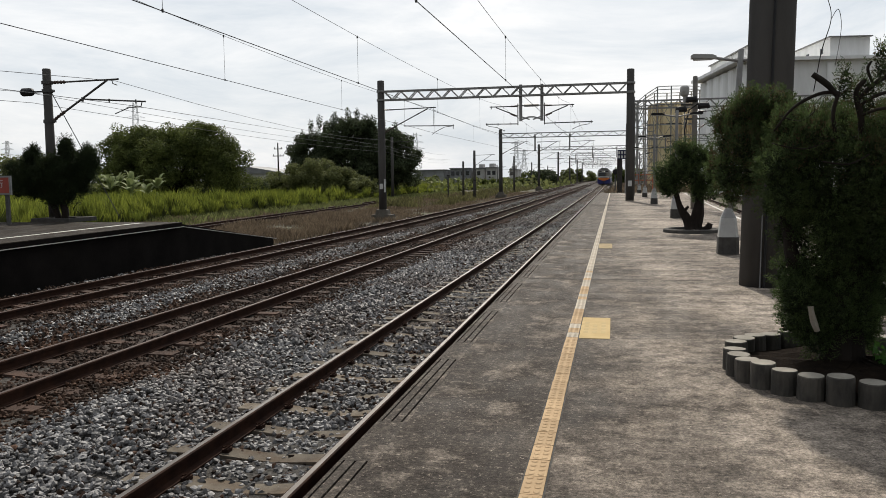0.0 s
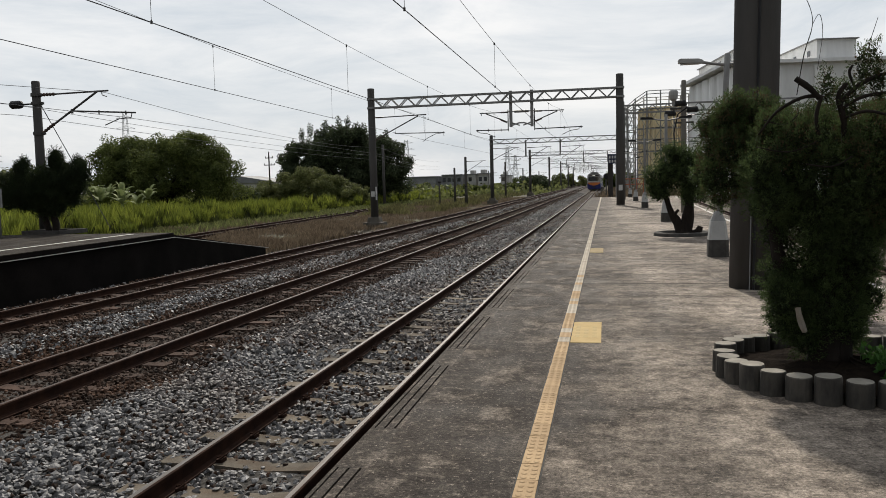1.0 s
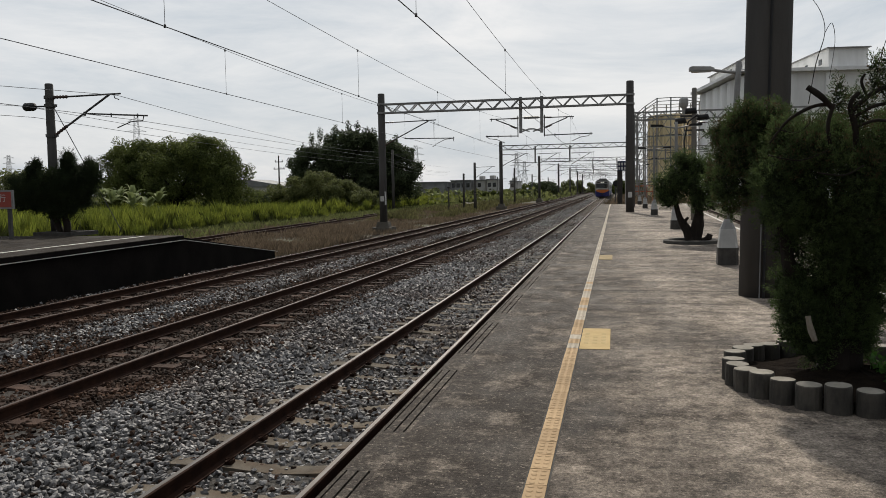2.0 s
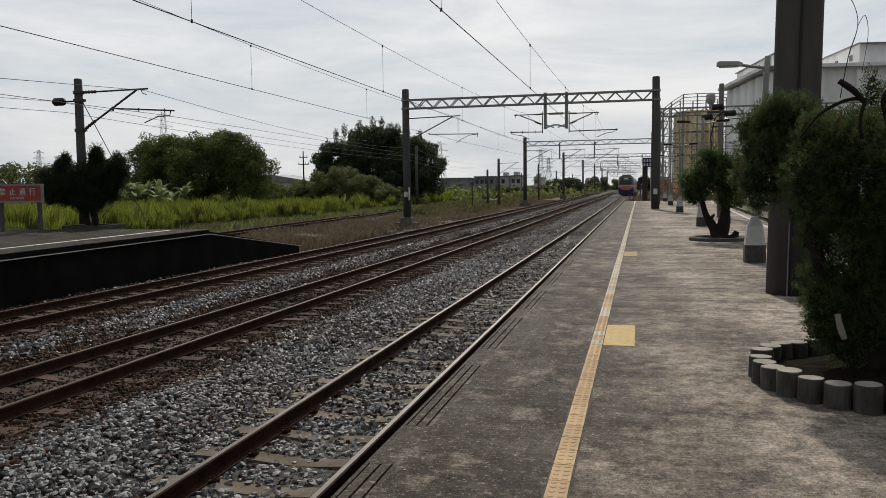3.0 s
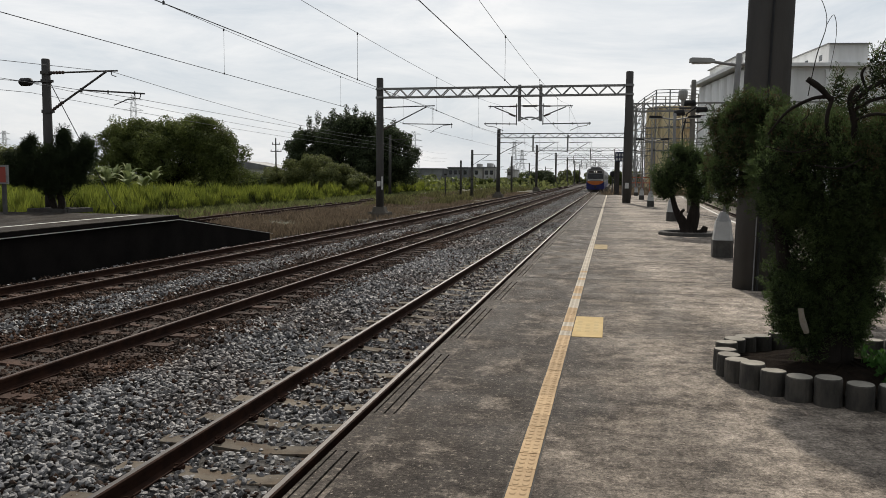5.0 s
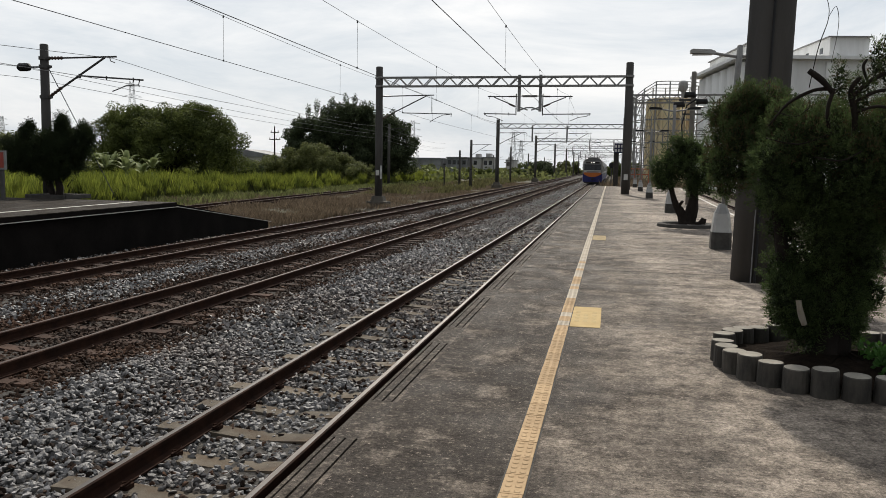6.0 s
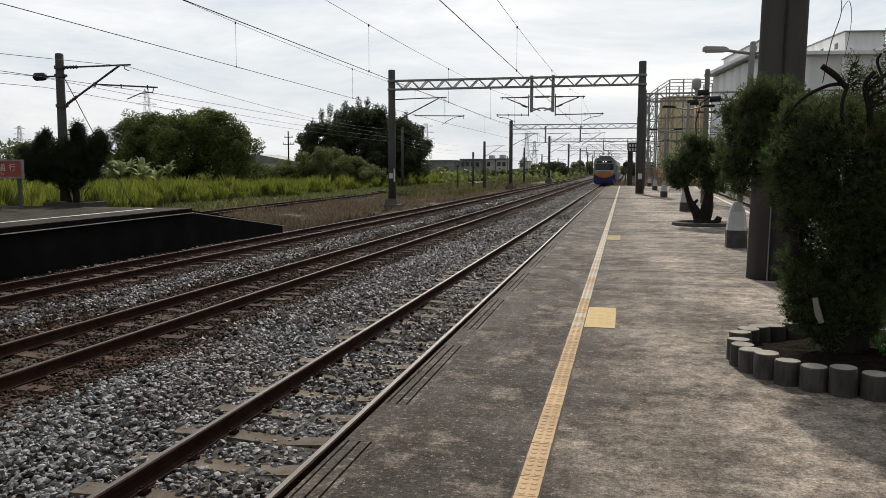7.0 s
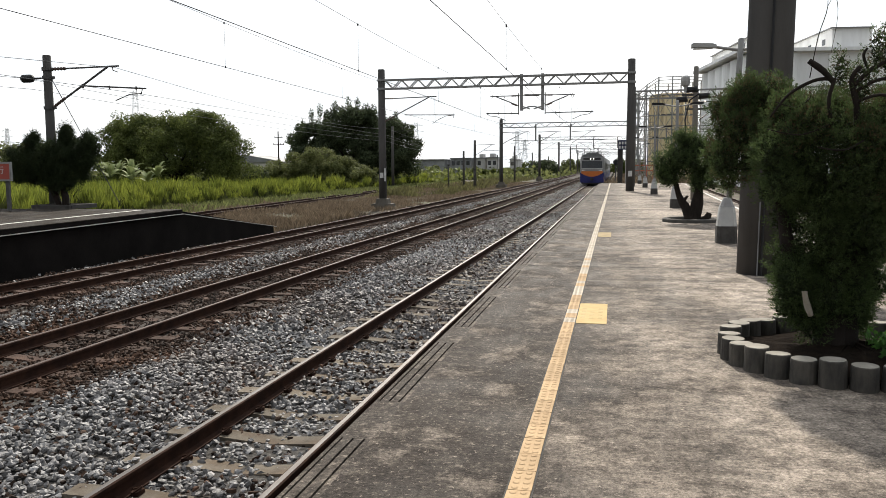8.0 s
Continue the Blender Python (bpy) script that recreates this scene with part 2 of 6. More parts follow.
BANANA = leaf_material("banana_green", (0.25, 0.28, 0.13), (0.12, 0.155, 0.055), 0.5)
GRASS = leaf_material("reed_green", (0.205, 0.228, 0.036), (0.098, 0.126, 0.021), 0.45, 0.36, 0.5)
GRASS_DRY = leaf_material("dry_grass", (0.185, 0.142, 0.098), (0.095, 0.072, 0.050), 0.45, 0.28)
WEED_DRY = leaf_material("yellowing_weed", (0.150, 0.142, 0.062), (0.085, 0.082, 0.036), 0.45, 0.25, 0.4)
REED_SHADE = leaf_material("shaded_reed_leaf", (0.070, 0.082, 0.022), (0.034, 0.040, 0.014), 0.4, 0.12, 0.8)
WEED = leaf_material("ivy_green", (0.07, 0.16, 0.03), (0.03, 0.08, 0.015), 0.4)
WHITE_WALL = material("white_render", (0.86, 0.86, 0.85), 0.85, second=(0.76, 0.76, 0.75), scale=0.5, stain=(0.62, 0.61, 0.60), stain_scale=0.25,
                      stain_amount=0.5, stretch=(1, 1, 0.2))
TANK = material("stained_yellow_tank", (0.84, 0.74, 0.50), 0.7, second=(0.70, 0.57, 0.34), scale=0.8, stain=(0.17, 0.10, 0.05), stain_scale=0.5,
                stain_amount=0.8, stretch=(1, 1, 0.12))
LAMP_WHITE = material("lamp_white_paint", (0.40, 0.40, 0.39), 0.6, second=(0.30, 0.30, 0.29), scale=4, stain=(0.22, 0.20, 0.17), stain_scale=2.5, stain_amount=0.4)
BASE_GREY = material("damp_concrete", (0.075, 0.071, 0.065), 0.9, second=(0.04, 0.037, 0.034), scale=6, bump=0.4)
BLACK = material("black_plastic", (0.02, 0.02, 0.021), 0.5)
# one cast concrete: dirty sides coloured darker as shade, tops paler as lit
LOG = material("shaded_log_side", (0.088, 0.079, 0.067), 0.9, second=(0.036, 0.034, 0.031), scale=14, bump=0.5, bump_scale=60, stretch=(1, 1, 0.4), random_value=0.2)
LOG_TOP = material("lit_log_top", (0.30, 0.278, 0.238), 0.9, second=(0.18, 0.165, 0.14), scale=12, bump=0.3, random_value=0.15)
EARTH = material("planter_earth", (0.020, 0.015, 0.011), 1.0, second=(0.009, 0.007, 0.006), scale=14, bump=0.8, spec=0.02)
RED = material("faded_red_sign", (0.34, 0.07, 0.05), 0.6, second=(0.27, 0.06, 0.045), scale=5)
TRAIN_BLUE = material("train_blue", (0.025, 0.028, 0.13), 0.45, second=(0.018, 0.02, 0.09), scale=2)
TRAIN_GREY = material("train_grey", (0.26, 0.255, 0.245), 0.5, 0.2, second=(0.19, 0.185, 0.18), scale=2)
TRAIN_DARK = material("train_underframe", (0.03, 0.028, 0.027), 0.8, second=(0.05, 0.045, 0.04), scale=4)
TRAIN_ORANGE = material("train_orange", (0.52, 0.15, 0.035), 0.5, second=(0.42, 0.12, 0.03), scale=3)
TRAIN_ROOF = material("train_roof", (0.17, 0.165, 0.16), 0.7, second=(0.10, 0.10, 0.10), scale=3)
GLASS = material("dark_glass", (0.015, 0.018, 0.02), 0.06, spec=0.6)
HEADLAMP = glow("headlamp_lit", (1.0, 0.95, 0.85), 1.8)
BUILDING = material("far_render", (0.46, 0.45, 0.44), 0.85, second=(0.32, 0.31, 0.29), scale=0.4)
# sheet metal made paler to carry distance haze in its colour
BUILDING_DARK = material("hazy_metal_sheet", (0.26, 0.265, 0.27), 0.7, second=(0.12, 0.12, 0.125), scale=0.4)
SIGN_BLUE = material("navy_sign", (0.025, 0.03, 0.07), 0.5)
SIGN_WHITE = material("sign_white", (0.62, 0.62, 0.60), 0.6)
FENCE_RED = material("orange_red_paint", (0.42, 0.13, 0.07), 0.6)


# ---- mesh helpers ----
class Shape:
    """Collects vertices and faces of one mesh."""

    def __init__(self):
        self.v, self.f = [], []

    def add(self, verts, faces):
        o = len(self.v)
        self.v.extend(tuple(p) for p in verts)
        self.f.extend(tuple(i + o for i in q) for q in faces)
        return self

    def box(self, x0, x1, y0, y1, z0, z1, m=None, bevel=0.0, top=1.0):
        """A box; top narrows the upper face; bevel cuts the upright edges."""
        cx, cy = (x0 + x1) / 2, (y0 + y1) / 2
        hx, hy = abs(x1 - x0) / 2, abs(y1 - y0) / 2
        b = min(bevel, hx * 0.9, hy * 0.9)
        if b:
            ring = [(hx, -hy + b), (hx, hy - b), (hx - b, hy), (-hx + b, hy), (-hx, hy - b), (-hx, -hy + b), (-hx + b, -hy), (hx - b, -hy)]
        else:
            ring = [(hx, -hy), (hx, hy), (-hx, hy), (-hx, -hy)]
        n = len(ring)
        lo = [Vector((cx + a, cy + c, z0)) for a, c in ring]
        hi = [Vector((cx + a * top, cy + c * top, z1)) for a, c in ring]
        vs = lo + hi
        if m is not None:
            vs = [m @ p for p in vs]
        fs = [(i, (i + 1) % n, n + (i + 1) % n, n + i) for i in range(n)] + [tuple(range(n, 2 * n)), tuple(reversed(range(n)))]
        return self.add(vs, fs)

    def tube(self, pts, radii, n=8, cap=True):
        """A round bar through the points."""
        pts = [Vector(p) for p in pts]
        if not isinstance(radii, (list, tuple)):
            radii = [radii] * len(pts)
        vs, fs = [], []
        side = None
        for i, p in enumerate(pts):
            d = (pts[min(i + 1, len(pts) - 1)] - pts[max(i - 1, 0)]).normalized()
            if side is None:
                side = d.orthogonal().normalized()
            side = (side - d * side.dot(d)).normalized()
            up = d.cross(side)
            for k in range(n):
                a = 2 * math.pi * k / n
                vs.append(p + (side * math.cos(a) + up * math.sin(a)) * radii[i])
        for i in range(len(pts) - 1):
            for k in range(n):
                a, b = i * n + k, i * n + (k + 1) % n
                fs.append((a, b, b + n, a + n))
        if cap:
            fs.append(tuple(reversed(range(n))))
            fs.append(tuple(range((len(pts) - 1) * n, len(pts) * n)))
        return self.add(vs, fs)

    def bar(self, a, b, w):
        """A square bar from a to b."""
        return self.tube([a, b], w * 0.707, 4)

    def extrude(self, profile, y0, y1, m=None):
        """A profile of (x, z) drawn out along y."""
        n = len(profile)
        vs = [Vector((x, y0, z)) for x, z in profile] + [Vector((x, y1, z)) for x, z in profile]
        if m is not None:
            vs = [m @ p for p in vs]
        fs = [(i, (i + 1) % n, n + (i + 1) % n, n + i) for i in range(n)] + [tuple(reversed(range(n))), tuple(range(n, 2 * n))]
        return self.add(vs, fs)

    def mesh(self, name, mat, smooth=False):
        me = bpy.data.meshes.new(name)
        me.from_pydata(self.v, [], self.f)
        bm = bmesh.new()
        bm.from_mesh(me)
        bmesh.ops.recalc_face_normals(bm, faces=bm.faces)
        bm.to_mesh(me)
        bm.free()
        if smooth:
            me.polygons.foreach_set("use_smooth", [True] * len(me.polygons))
        for one in mat if isinstance(mat, (list, tuple)) else [mat]:
            me.materials.append(one)
        return me


def part(name, shape, mat, parent=None, label="", m=None, smooth=False):
    """One mesh object under a thing, from a Shape or from a mesh."""
    me = shape.mesh(name, mat, smooth) if isinstance(shape, Shape) else shape
    ob = new(name, me)
    if parent is not None:
        ob.parent = parent
    if m is not None:
        ob.matrix_basis = m
    return tagged(ob, label)


def thing(name, label, category, m=None, group="", kind=""):
    ob = new(name)
    ob.empty_display_size = 0.2
    if m is not None:
        ob.matrix_basis = m
    return tagged(ob, label, category, group, kind)


def many_mesh(name, verts, faces_n, mat):
    """A mesh of many equal-sized pieces: verts (k, n, 3), each piece with the faces faces_n."""
    k, n = verts.shape[:2]
    f = np.array(faces_n)
    allf = (f[None] + (np.arange(k) * n)[:, None, None]).reshape(-1, f.shape[1])
    me = bpy.data.meshes.new(name)
    me.vertices.add(k * n)
    me.vertices.foreach_set("co", verts.reshape(-1).astype(np.float32))
    me.loops.add(allf.size)
    me.loops.foreach_set("vertex_index", allf.reshape(-1).astype(np.int32))
    me.polygons.add(len(allf))
    me.polygons.foreach_set("loop_start", (np.arange(len(allf)) * f.shape[1]).astype(np.int32))
    me.polygons.foreach_set("use_smooth", [False] * len(allf))
    me.materials.append(mat)
    me.update(calc_edges=True)
    return me


RNG = np.random.default_rng(7)


def leaves(centres, outward, length, width, droop=0.25, spread=0.9):
    """Diamond leaves at the centres, pointing roughly outward."""
    k = len(centres)
    d = outward + RNG.normal(0, spread, (k, 3))
    d[:, 2] -= droop
    d /= np.linalg.norm(d, axis=1)[:, None] + 1e-9
    s = np.cross(d, RNG.normal(0, 1, (k, 3)))
    s /= np.linalg.norm(s, axis=1)[:, None] + 1e-9
    ln = length * RNG.uniform(0.6, 1.3, (k, 1))
    wd = width * RNG.uniform(0.6, 1.3, (k, 1))
    a, b = centres, centres + d * ln
    mid = centres + d * ln * 0.45
    return np.stack([a, mid + s * wd, b, mid - s * wd], 1)


def facing_leaves(centres, outward, length, width, uneven=0.5):
    """Leaves that lie over the outside of their clump like shingles."""
    n = outward + RNG.normal(0, uneven, outward.shape) + np.array([0, 0, 0.25])
    n /= np.linalg.norm(n, axis=1)[:, None] + 1e-9
    t = np.cross(n, RNG.normal(0, 1, n.shape))
    t /= np.linalg.norm(t, axis=1)[:, None] + 1e-9
    s = np.cross(n, t)
    ln = length * RNG.uniform(0.6, 1.3, (len(n), 1))
    wd = width * RNG.uniform(0.7, 1.3, (len(n), 1))
    mid = centres + t * ln * 0.45
    return np.stack([centres, mid + s * wd, centres + t * ln - n * ln * 0.15, mid - s * wd], 1)


def tufts(centres, outward, each, reach, length, width, up=0.6):
    """Shaggy upright tufts: short sprigs set along a twig at each centre."""
    u = outward * 0.8 + np.array([0, 0, up]) + RNG.normal(0, 0.35, outward.shape)
    u /= np.linalg.norm(u, axis=1)[:, None] + 1e-9
    u = np.repeat(u, each, 0)
    s = RNG.random((len(u), 1))
    c = np.repeat(centres, each, 0) + u * s * reach + RNG.normal(0, 1, u.shape) * reach * 0.22 * (1.1 - 0.7 * s)
    return leaves(c, u, length, width, droop=0.0, spread=0.38)


def crown_points(balls, count, inner=0.55):
    """Points in a set of (x, y, z, rx, ry, rz) clumps, more of them near the outside, and their outward directions."""
    balls = np.array(balls, float)
    area = (balls[:, 3] * balls[:, 4] + balls[:, 3] * balls[:, 5] + balls[:, 4] * balls[:, 5])
    pick = RNG.choice(len(balls), count, p=area / area.sum())
    d = RNG.normal(0, 1, (count, 3))
    d /= np.linalg.norm(d, axis=1)[:, None]
    r = RNG.uniform(inner ** 3, 1.0, (count, 1)) ** (1 / 3)
    r *= 1 + 0.12 * np.sin(7 * d[:, :1] + pick[:, None]) * np.cos(9 * d[:, 2:3] + 2 * pick[:, None])
    return balls[pick, :3] + d * r * balls[pick, 3:], d


def clumps(centre, size, count, small, seed):
    """Small clumps spread over a larger rounded form."""
    r = np.random.default_rng(seed)
    out = []
    for _ in range(count):
        d = r.normal(0, 1, 3)
        d /= np.linalg.norm(d)
        k = r.uniform(0.45, 1.0)
        s = small * r.uniform(0.6, 1.35)
        out.append((*(np.array(centre) + d * k * np.array(size)), s, s, s * r.uniform(0.7, 1.0)))
    return out


# ---- ground and platforms ----
RAIL, BED, SOIL_Z = -0.80, -0.985, -1.06
TRACKS = (-2.78, -6.82, -10.78)


BEND = (-20, 40, 270, 420)


def sway(y):
    """Sideways shift of the line past the near end."""
    return 0.0035 * min(max(0.0, y - 40), 230)


def climb(y):
    """Rise of the line past the near end."""
    return 0.0040 * min(max(0.0, y - 40), 230)


def along(shape, profile, ys):
    """A profile of (x, z) drawn along the line through the given stations."""
    n = len(profile)
    shape.add([(x + sway(y), y, z + climb(y)) for y in ys for x, z in profile],
              [(j * n + i, j * n + (i + 1) % n, (j + 1) * n + (i + 1) % n, (j + 1) * n + i) for j in range(len(ys) - 1) for i in range(n)] +
              [tuple(reversed(range(n))), tuple(range((len(ys) - 1) * n, len(ys) * n))])
    return shape


def build_ground():
    s = Shape()
    xs = [-3000, -400, -120, -60, -30, -14, 0, 14, 40, 120, 400, 3000]
    ys = [-2000, -200, -40, 0, 20, 40, 80, 140, 240, 500, 1200, 3500]
    vs = [(x, y, SOIL_Z) for y in ys for x in xs]
    n = len(xs)
    s.add(vs, [(j * n + i, j * n + i + 1, (j + 1) * n + i + 1, (j + 1) * n + i) for j in range(len(ys) - 1) for i in range(n - 1)])
    tagged(part("ground", s, SOIL), "dry brown soil with patches of weeds", "ground", kind="structure")
    b = Shape()
    along(b, [(-12.38, SOIL_Z - 0.1), (-12.38, BED - 0.02), (-11.8, BED), (-1.6, BED), (-1.30, BED - 0.02), (-1.30, SOIL_Z - 0.1)], BEND)
    tagged(part("track_bed", b, BALLAST), "grey crushed stone bed under the main tracks", "ballast", kind="structure")


def right_edge(y):
    return 3.15 + 0.043 * y


def build_platform():
    p = thing("platform", "weathered grey concrete railway platform, stained and damp", "platform", kind="structure")
    y0, y1 = -14.0, 74.5
    s = Shape()
    ys = [y0, 0, 5, 10, 20, 35, 50, y1]
    vs = []
    for y in ys:
        vs += [(-1.1435, y, 0), (right_edge(y), y, 0), (right_edge(y), y, -1.1), (-1.1435, y, -1.1)]
    fs = [(4 * j + k, 4 * j + (k + 1) % 4, 4 * j + 4 + (k + 1) % 4, 4 * j + 4 + k) for j in range(len(ys) - 1) for k in range(4)]
    fs += [(0, 1, 2, 3), tuple(4 * (len(ys) - 1) + k for k in (3, 2, 1, 0))]
    s.add(vs, fs)
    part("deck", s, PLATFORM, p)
    w = Shape().box(-1.27, -1.143, y0, y1, -1.1, -0.16)
    part("edge_wall", w, WALL_DARK, p, "near-black platform wall")
    c = Shape().box(-1.315, -1.145, y0, y1, -0.155, -0.022)
    part("coping_base", c, COPING, p)
    # coping pieces: grooved panels and plain pieces between
    pitch, length = 2.23, 1.58
    grooved = Shape()
    for a, b in ((-1.315, -1.296), (-1.286, -1.240), (-1.228, -1.182), (-1.170, -1.144)):
        grooved.box(a, b, 0, length, -0.022, 0.0)
    gm = grooved.mesh("grooved_panel", COPING)
    pm = Shape().box(-1.315, -1.144, 0, pitch - length - 0.004, -0.022, 0.0).mesh("coping_slab", COPING)
    y = 4.31 - pitch * 8
    while y < y1 - pitch:
        part("grooved_panel", gm, None, p, m=pose(0, y, 0))
        part("coping_slab", pm, None, p, m=pose(0, y + length + 0.002, 0))
        y += pitch
    for y in (10.9, 21.3, 31.8, 42.2, 52.6, 63.0):
        part("deck_joint", Shape().box(-1.13, right_edge(y) - 0.02, y, y + 0.018, -0.01, 0.0025), BASE_GREY, p, "dark filled joint across the deck")
    e = Shape()
    a, b = Vector((right_edge(-10) - 0.42, -10, 0.004)), Vector((right_edge(70) - 0.42, 70, 0.004))
    e.add([a, a + Vector((0.10, 0, 0)), b + Vector((0.10, 0, 0)), b], [(0, 1, 2, 3)])
    part("edge_line", e, WHITE_LINE, p, "worn white painted edge line")


def build_tactile():
    t = thing("tactile_strip", "narrow faded yellow tactile tiles set in the platform", "tactile paving")
    w, ln = 0.098, 0.217
    s = Shape().box(-w / 2, w / 2, 0, ln - 0.006, -0.004, 0.008, bevel=0.003)
    for i in range(2):
        for j in range(4):
            x, y = (-0.022, 0.022)[i], ln * (j + 0.5) / 4 - 0.003
            s.box(x - 0.015, x + 0.015, y - 0.017, y + 0.017, 0.008, 0.0112, bevel=0.008, top=0.72)
    me, pale = s.mesh("tile", YELLOW), s.mesh("pale_tile", YELLOW_PALE)
    rest = Shape()
    y, k = -4.0, 0
    r = random.Random(3)
    while y < 74.2:
        if 1.5 < y and k < 290:
            # tiles turn paler further along the strip
            part("tile", pale if y + r.uniform(-3.0, 3.0) > 9 else me, None, t, m=pose(-0.355 + r.uniform(-0.0008, 0.0008), y, r.uniform(-0.001, 0.001), 0, 0, r.uniform(-0.1, 0.1)))
            k += 1
        else:
            rest.box(-0.355 - w / 2, -0.355 + w / 2, y, y + ln - 0.006, -0.004, 0.008)
        y += ln
    tagged(part("far_tiles", rest, YELLOW_PALE, t), kind="stuff")
    # mortar channel either side of the strip
    g = Shape()
    g.box(-0.413, -0.4045, -4, 74.2, -0.004, 0.003).box(-0.3055, -0.297, -4, 74.2, -0.004, 0.003)
    part("joint", g, BASE_GREY, t, "dark mortar joint")


def build_plates():
    for y, ln in ((6.84, 1.03), (15.75, 1.1)):
        p = thing("marker_plate", "faded yellow rectangular marking on the platform", "floor marking", pose(-0.169, y, 0), "floor markings")
        part("panel", Shape().box(-0.13, 0.13, 0, ln, -0.003, 0.004, bevel=0.01), PLATE if y < 10 else PLATE_FADED, p)
        for i in range(3):
            for j in range(4):
                if (i, j) != (1, 3) and y < 10:
                    part("worn_mark", Shape().box(-0.1 + i * 0.075, -0.06 + i * 0.075, 0.24 + j * 0.15, 0.32 + j * 0.15, 0.004, 0.0048), PLATE_MARK, p, "faded illegible mark")


def build_island():
    p = thing("island_platform", "low concrete island platform with a dark wall and end ramp", "platform", kind="structure")
    x0, x1 = -12.5, -21.5
    prof = [(-25, 0.05), (8, 0.05), (21.4, 0.165), (28.0, -0.75), (28.0, -1.2), (-25, -1.2)]
    s = Shape()
    n = len(prof)
    s.add([(x0, y, z) for y, z in prof] + [(x1, y, z) for y, z in prof],
          [(i, (i + 1) % n, n + (i + 1) % n, n + i) for i in range(1, n)] + [(0, 1, n + 1, n), tuple(range(n)), tuple(range(2 * n - 1, n - 1, -1))])
    part("wall", s, WALL_DARK, p, "near-black platform wall")
    d = Shape()
    top = prof[:4]
    vs = []
    for y, z in top:
        vs += [(x0 + 0.10, y, z + 0.05), (x1, y, z + 0.05), (x1, y, z + 0.004), (x0 + 0.10, y, z + 0.03)]
    d.add(vs, [(4 * j + k, 4 * j + (k + 1) % 4, 4 * j + 4 + (k + 1) % 4, 4 * j + 4 + k) for j in range(2) for k in range(4)] + [(0, 1, 2, 3), (11, 10, 9, 8)])
    part("deck", d, ISLAND_DECK, p, "dark dusty paving")
    fascia = Shape()
    for (ya, za), (yb, zb) in zip(top[:2], top[1:3]):
        fascia.add([(x0 + q, y, z + h) for y, z in ((ya, za), (yb, zb)) for q, h in ((0.004, 0.026), (0.095, 0.026), (0.095, -0.1), (0.004, -0.1))],
                   [(0, 1, 5, 4), (1, 2, 6, 5), (2, 3, 7, 6), (0, 1, 2, 3), (4, 5, 6, 7)])
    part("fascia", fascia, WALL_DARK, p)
    lip = Shape()
    for (ya, za), (yb, zb) in zip(top[:-1], top[1:]):
        lip.bar((x0 + 0.12, ya, za - 0.085), (x0 + 0.12, yb, zb - 0.085 + (0.08 if zb < -0.5 else 0)), 0.019)
    part("lip", lip, WHITE_LINE, p, "pale painted lip")
    ln = Shape()
    ln.add([(x, y, z) for y, z in ((-20, 0.104), (8, 0.104), (20.9, 0.22)) for x in (-13.50, -13.34)], [(0, 1, 3, 2), (2, 3, 5, 4)])
    part("painted_line", ln, WHITE_LINE, p)


# ---- tracks ----
def rail_profile():
    return [(-0.063, -0.15), (-0.063, -0.138), (-0.012, -0.122), (-0.009, -0.045), (-0.034, -0.036), (-0.034, -0.008), (-0.021, 0.0),
            (0.021, 0.0), (0.034, -0.008), (0.034, -0.036), (0.009, -0.045), (0.012, -0.122), (0.063, -0.138), (0.063, -0.15)]


def sleeper_shape():
    s = Shape()
    n = 9
    vs = []
    for i in range(n):
        x = -1.0 + 2.0 * i / (n - 1)
        z = 0.0 if abs(x) > 0.4 else -0.035 * math.cos(x / 0.4 * math.pi / 2)
        vs += [(x, -0.13, z - 0.16), (x, -0.10, z), (x, 0.10, z), (x, 0.13, z - 0.16)]
    fs = [(4 * i + k, 4 * i + (k + 1) % 4, 4 * i + 4 + (k + 1) % 4, 4 * i + 4 + k) for i in range(n - 1) for k in range(4)]
    return s.add(vs, fs + [(0, 1, 2, 3), (4 * n - 1, 4 * n - 2, 4 * n - 3, 4 * n - 4)])


def clip_shape():
    s = Shape()
    s.box(-0.03, 0.03, -0.05, 0.05, 0.0, 0.03, bevel=0.01)
    s.tube([(0, -0.045, 0.03), (0.03, 0, 0.055), (0, 0.045, 0.04), (-0.04, 0.0, 0.035)], 0.010, 5)
    return s


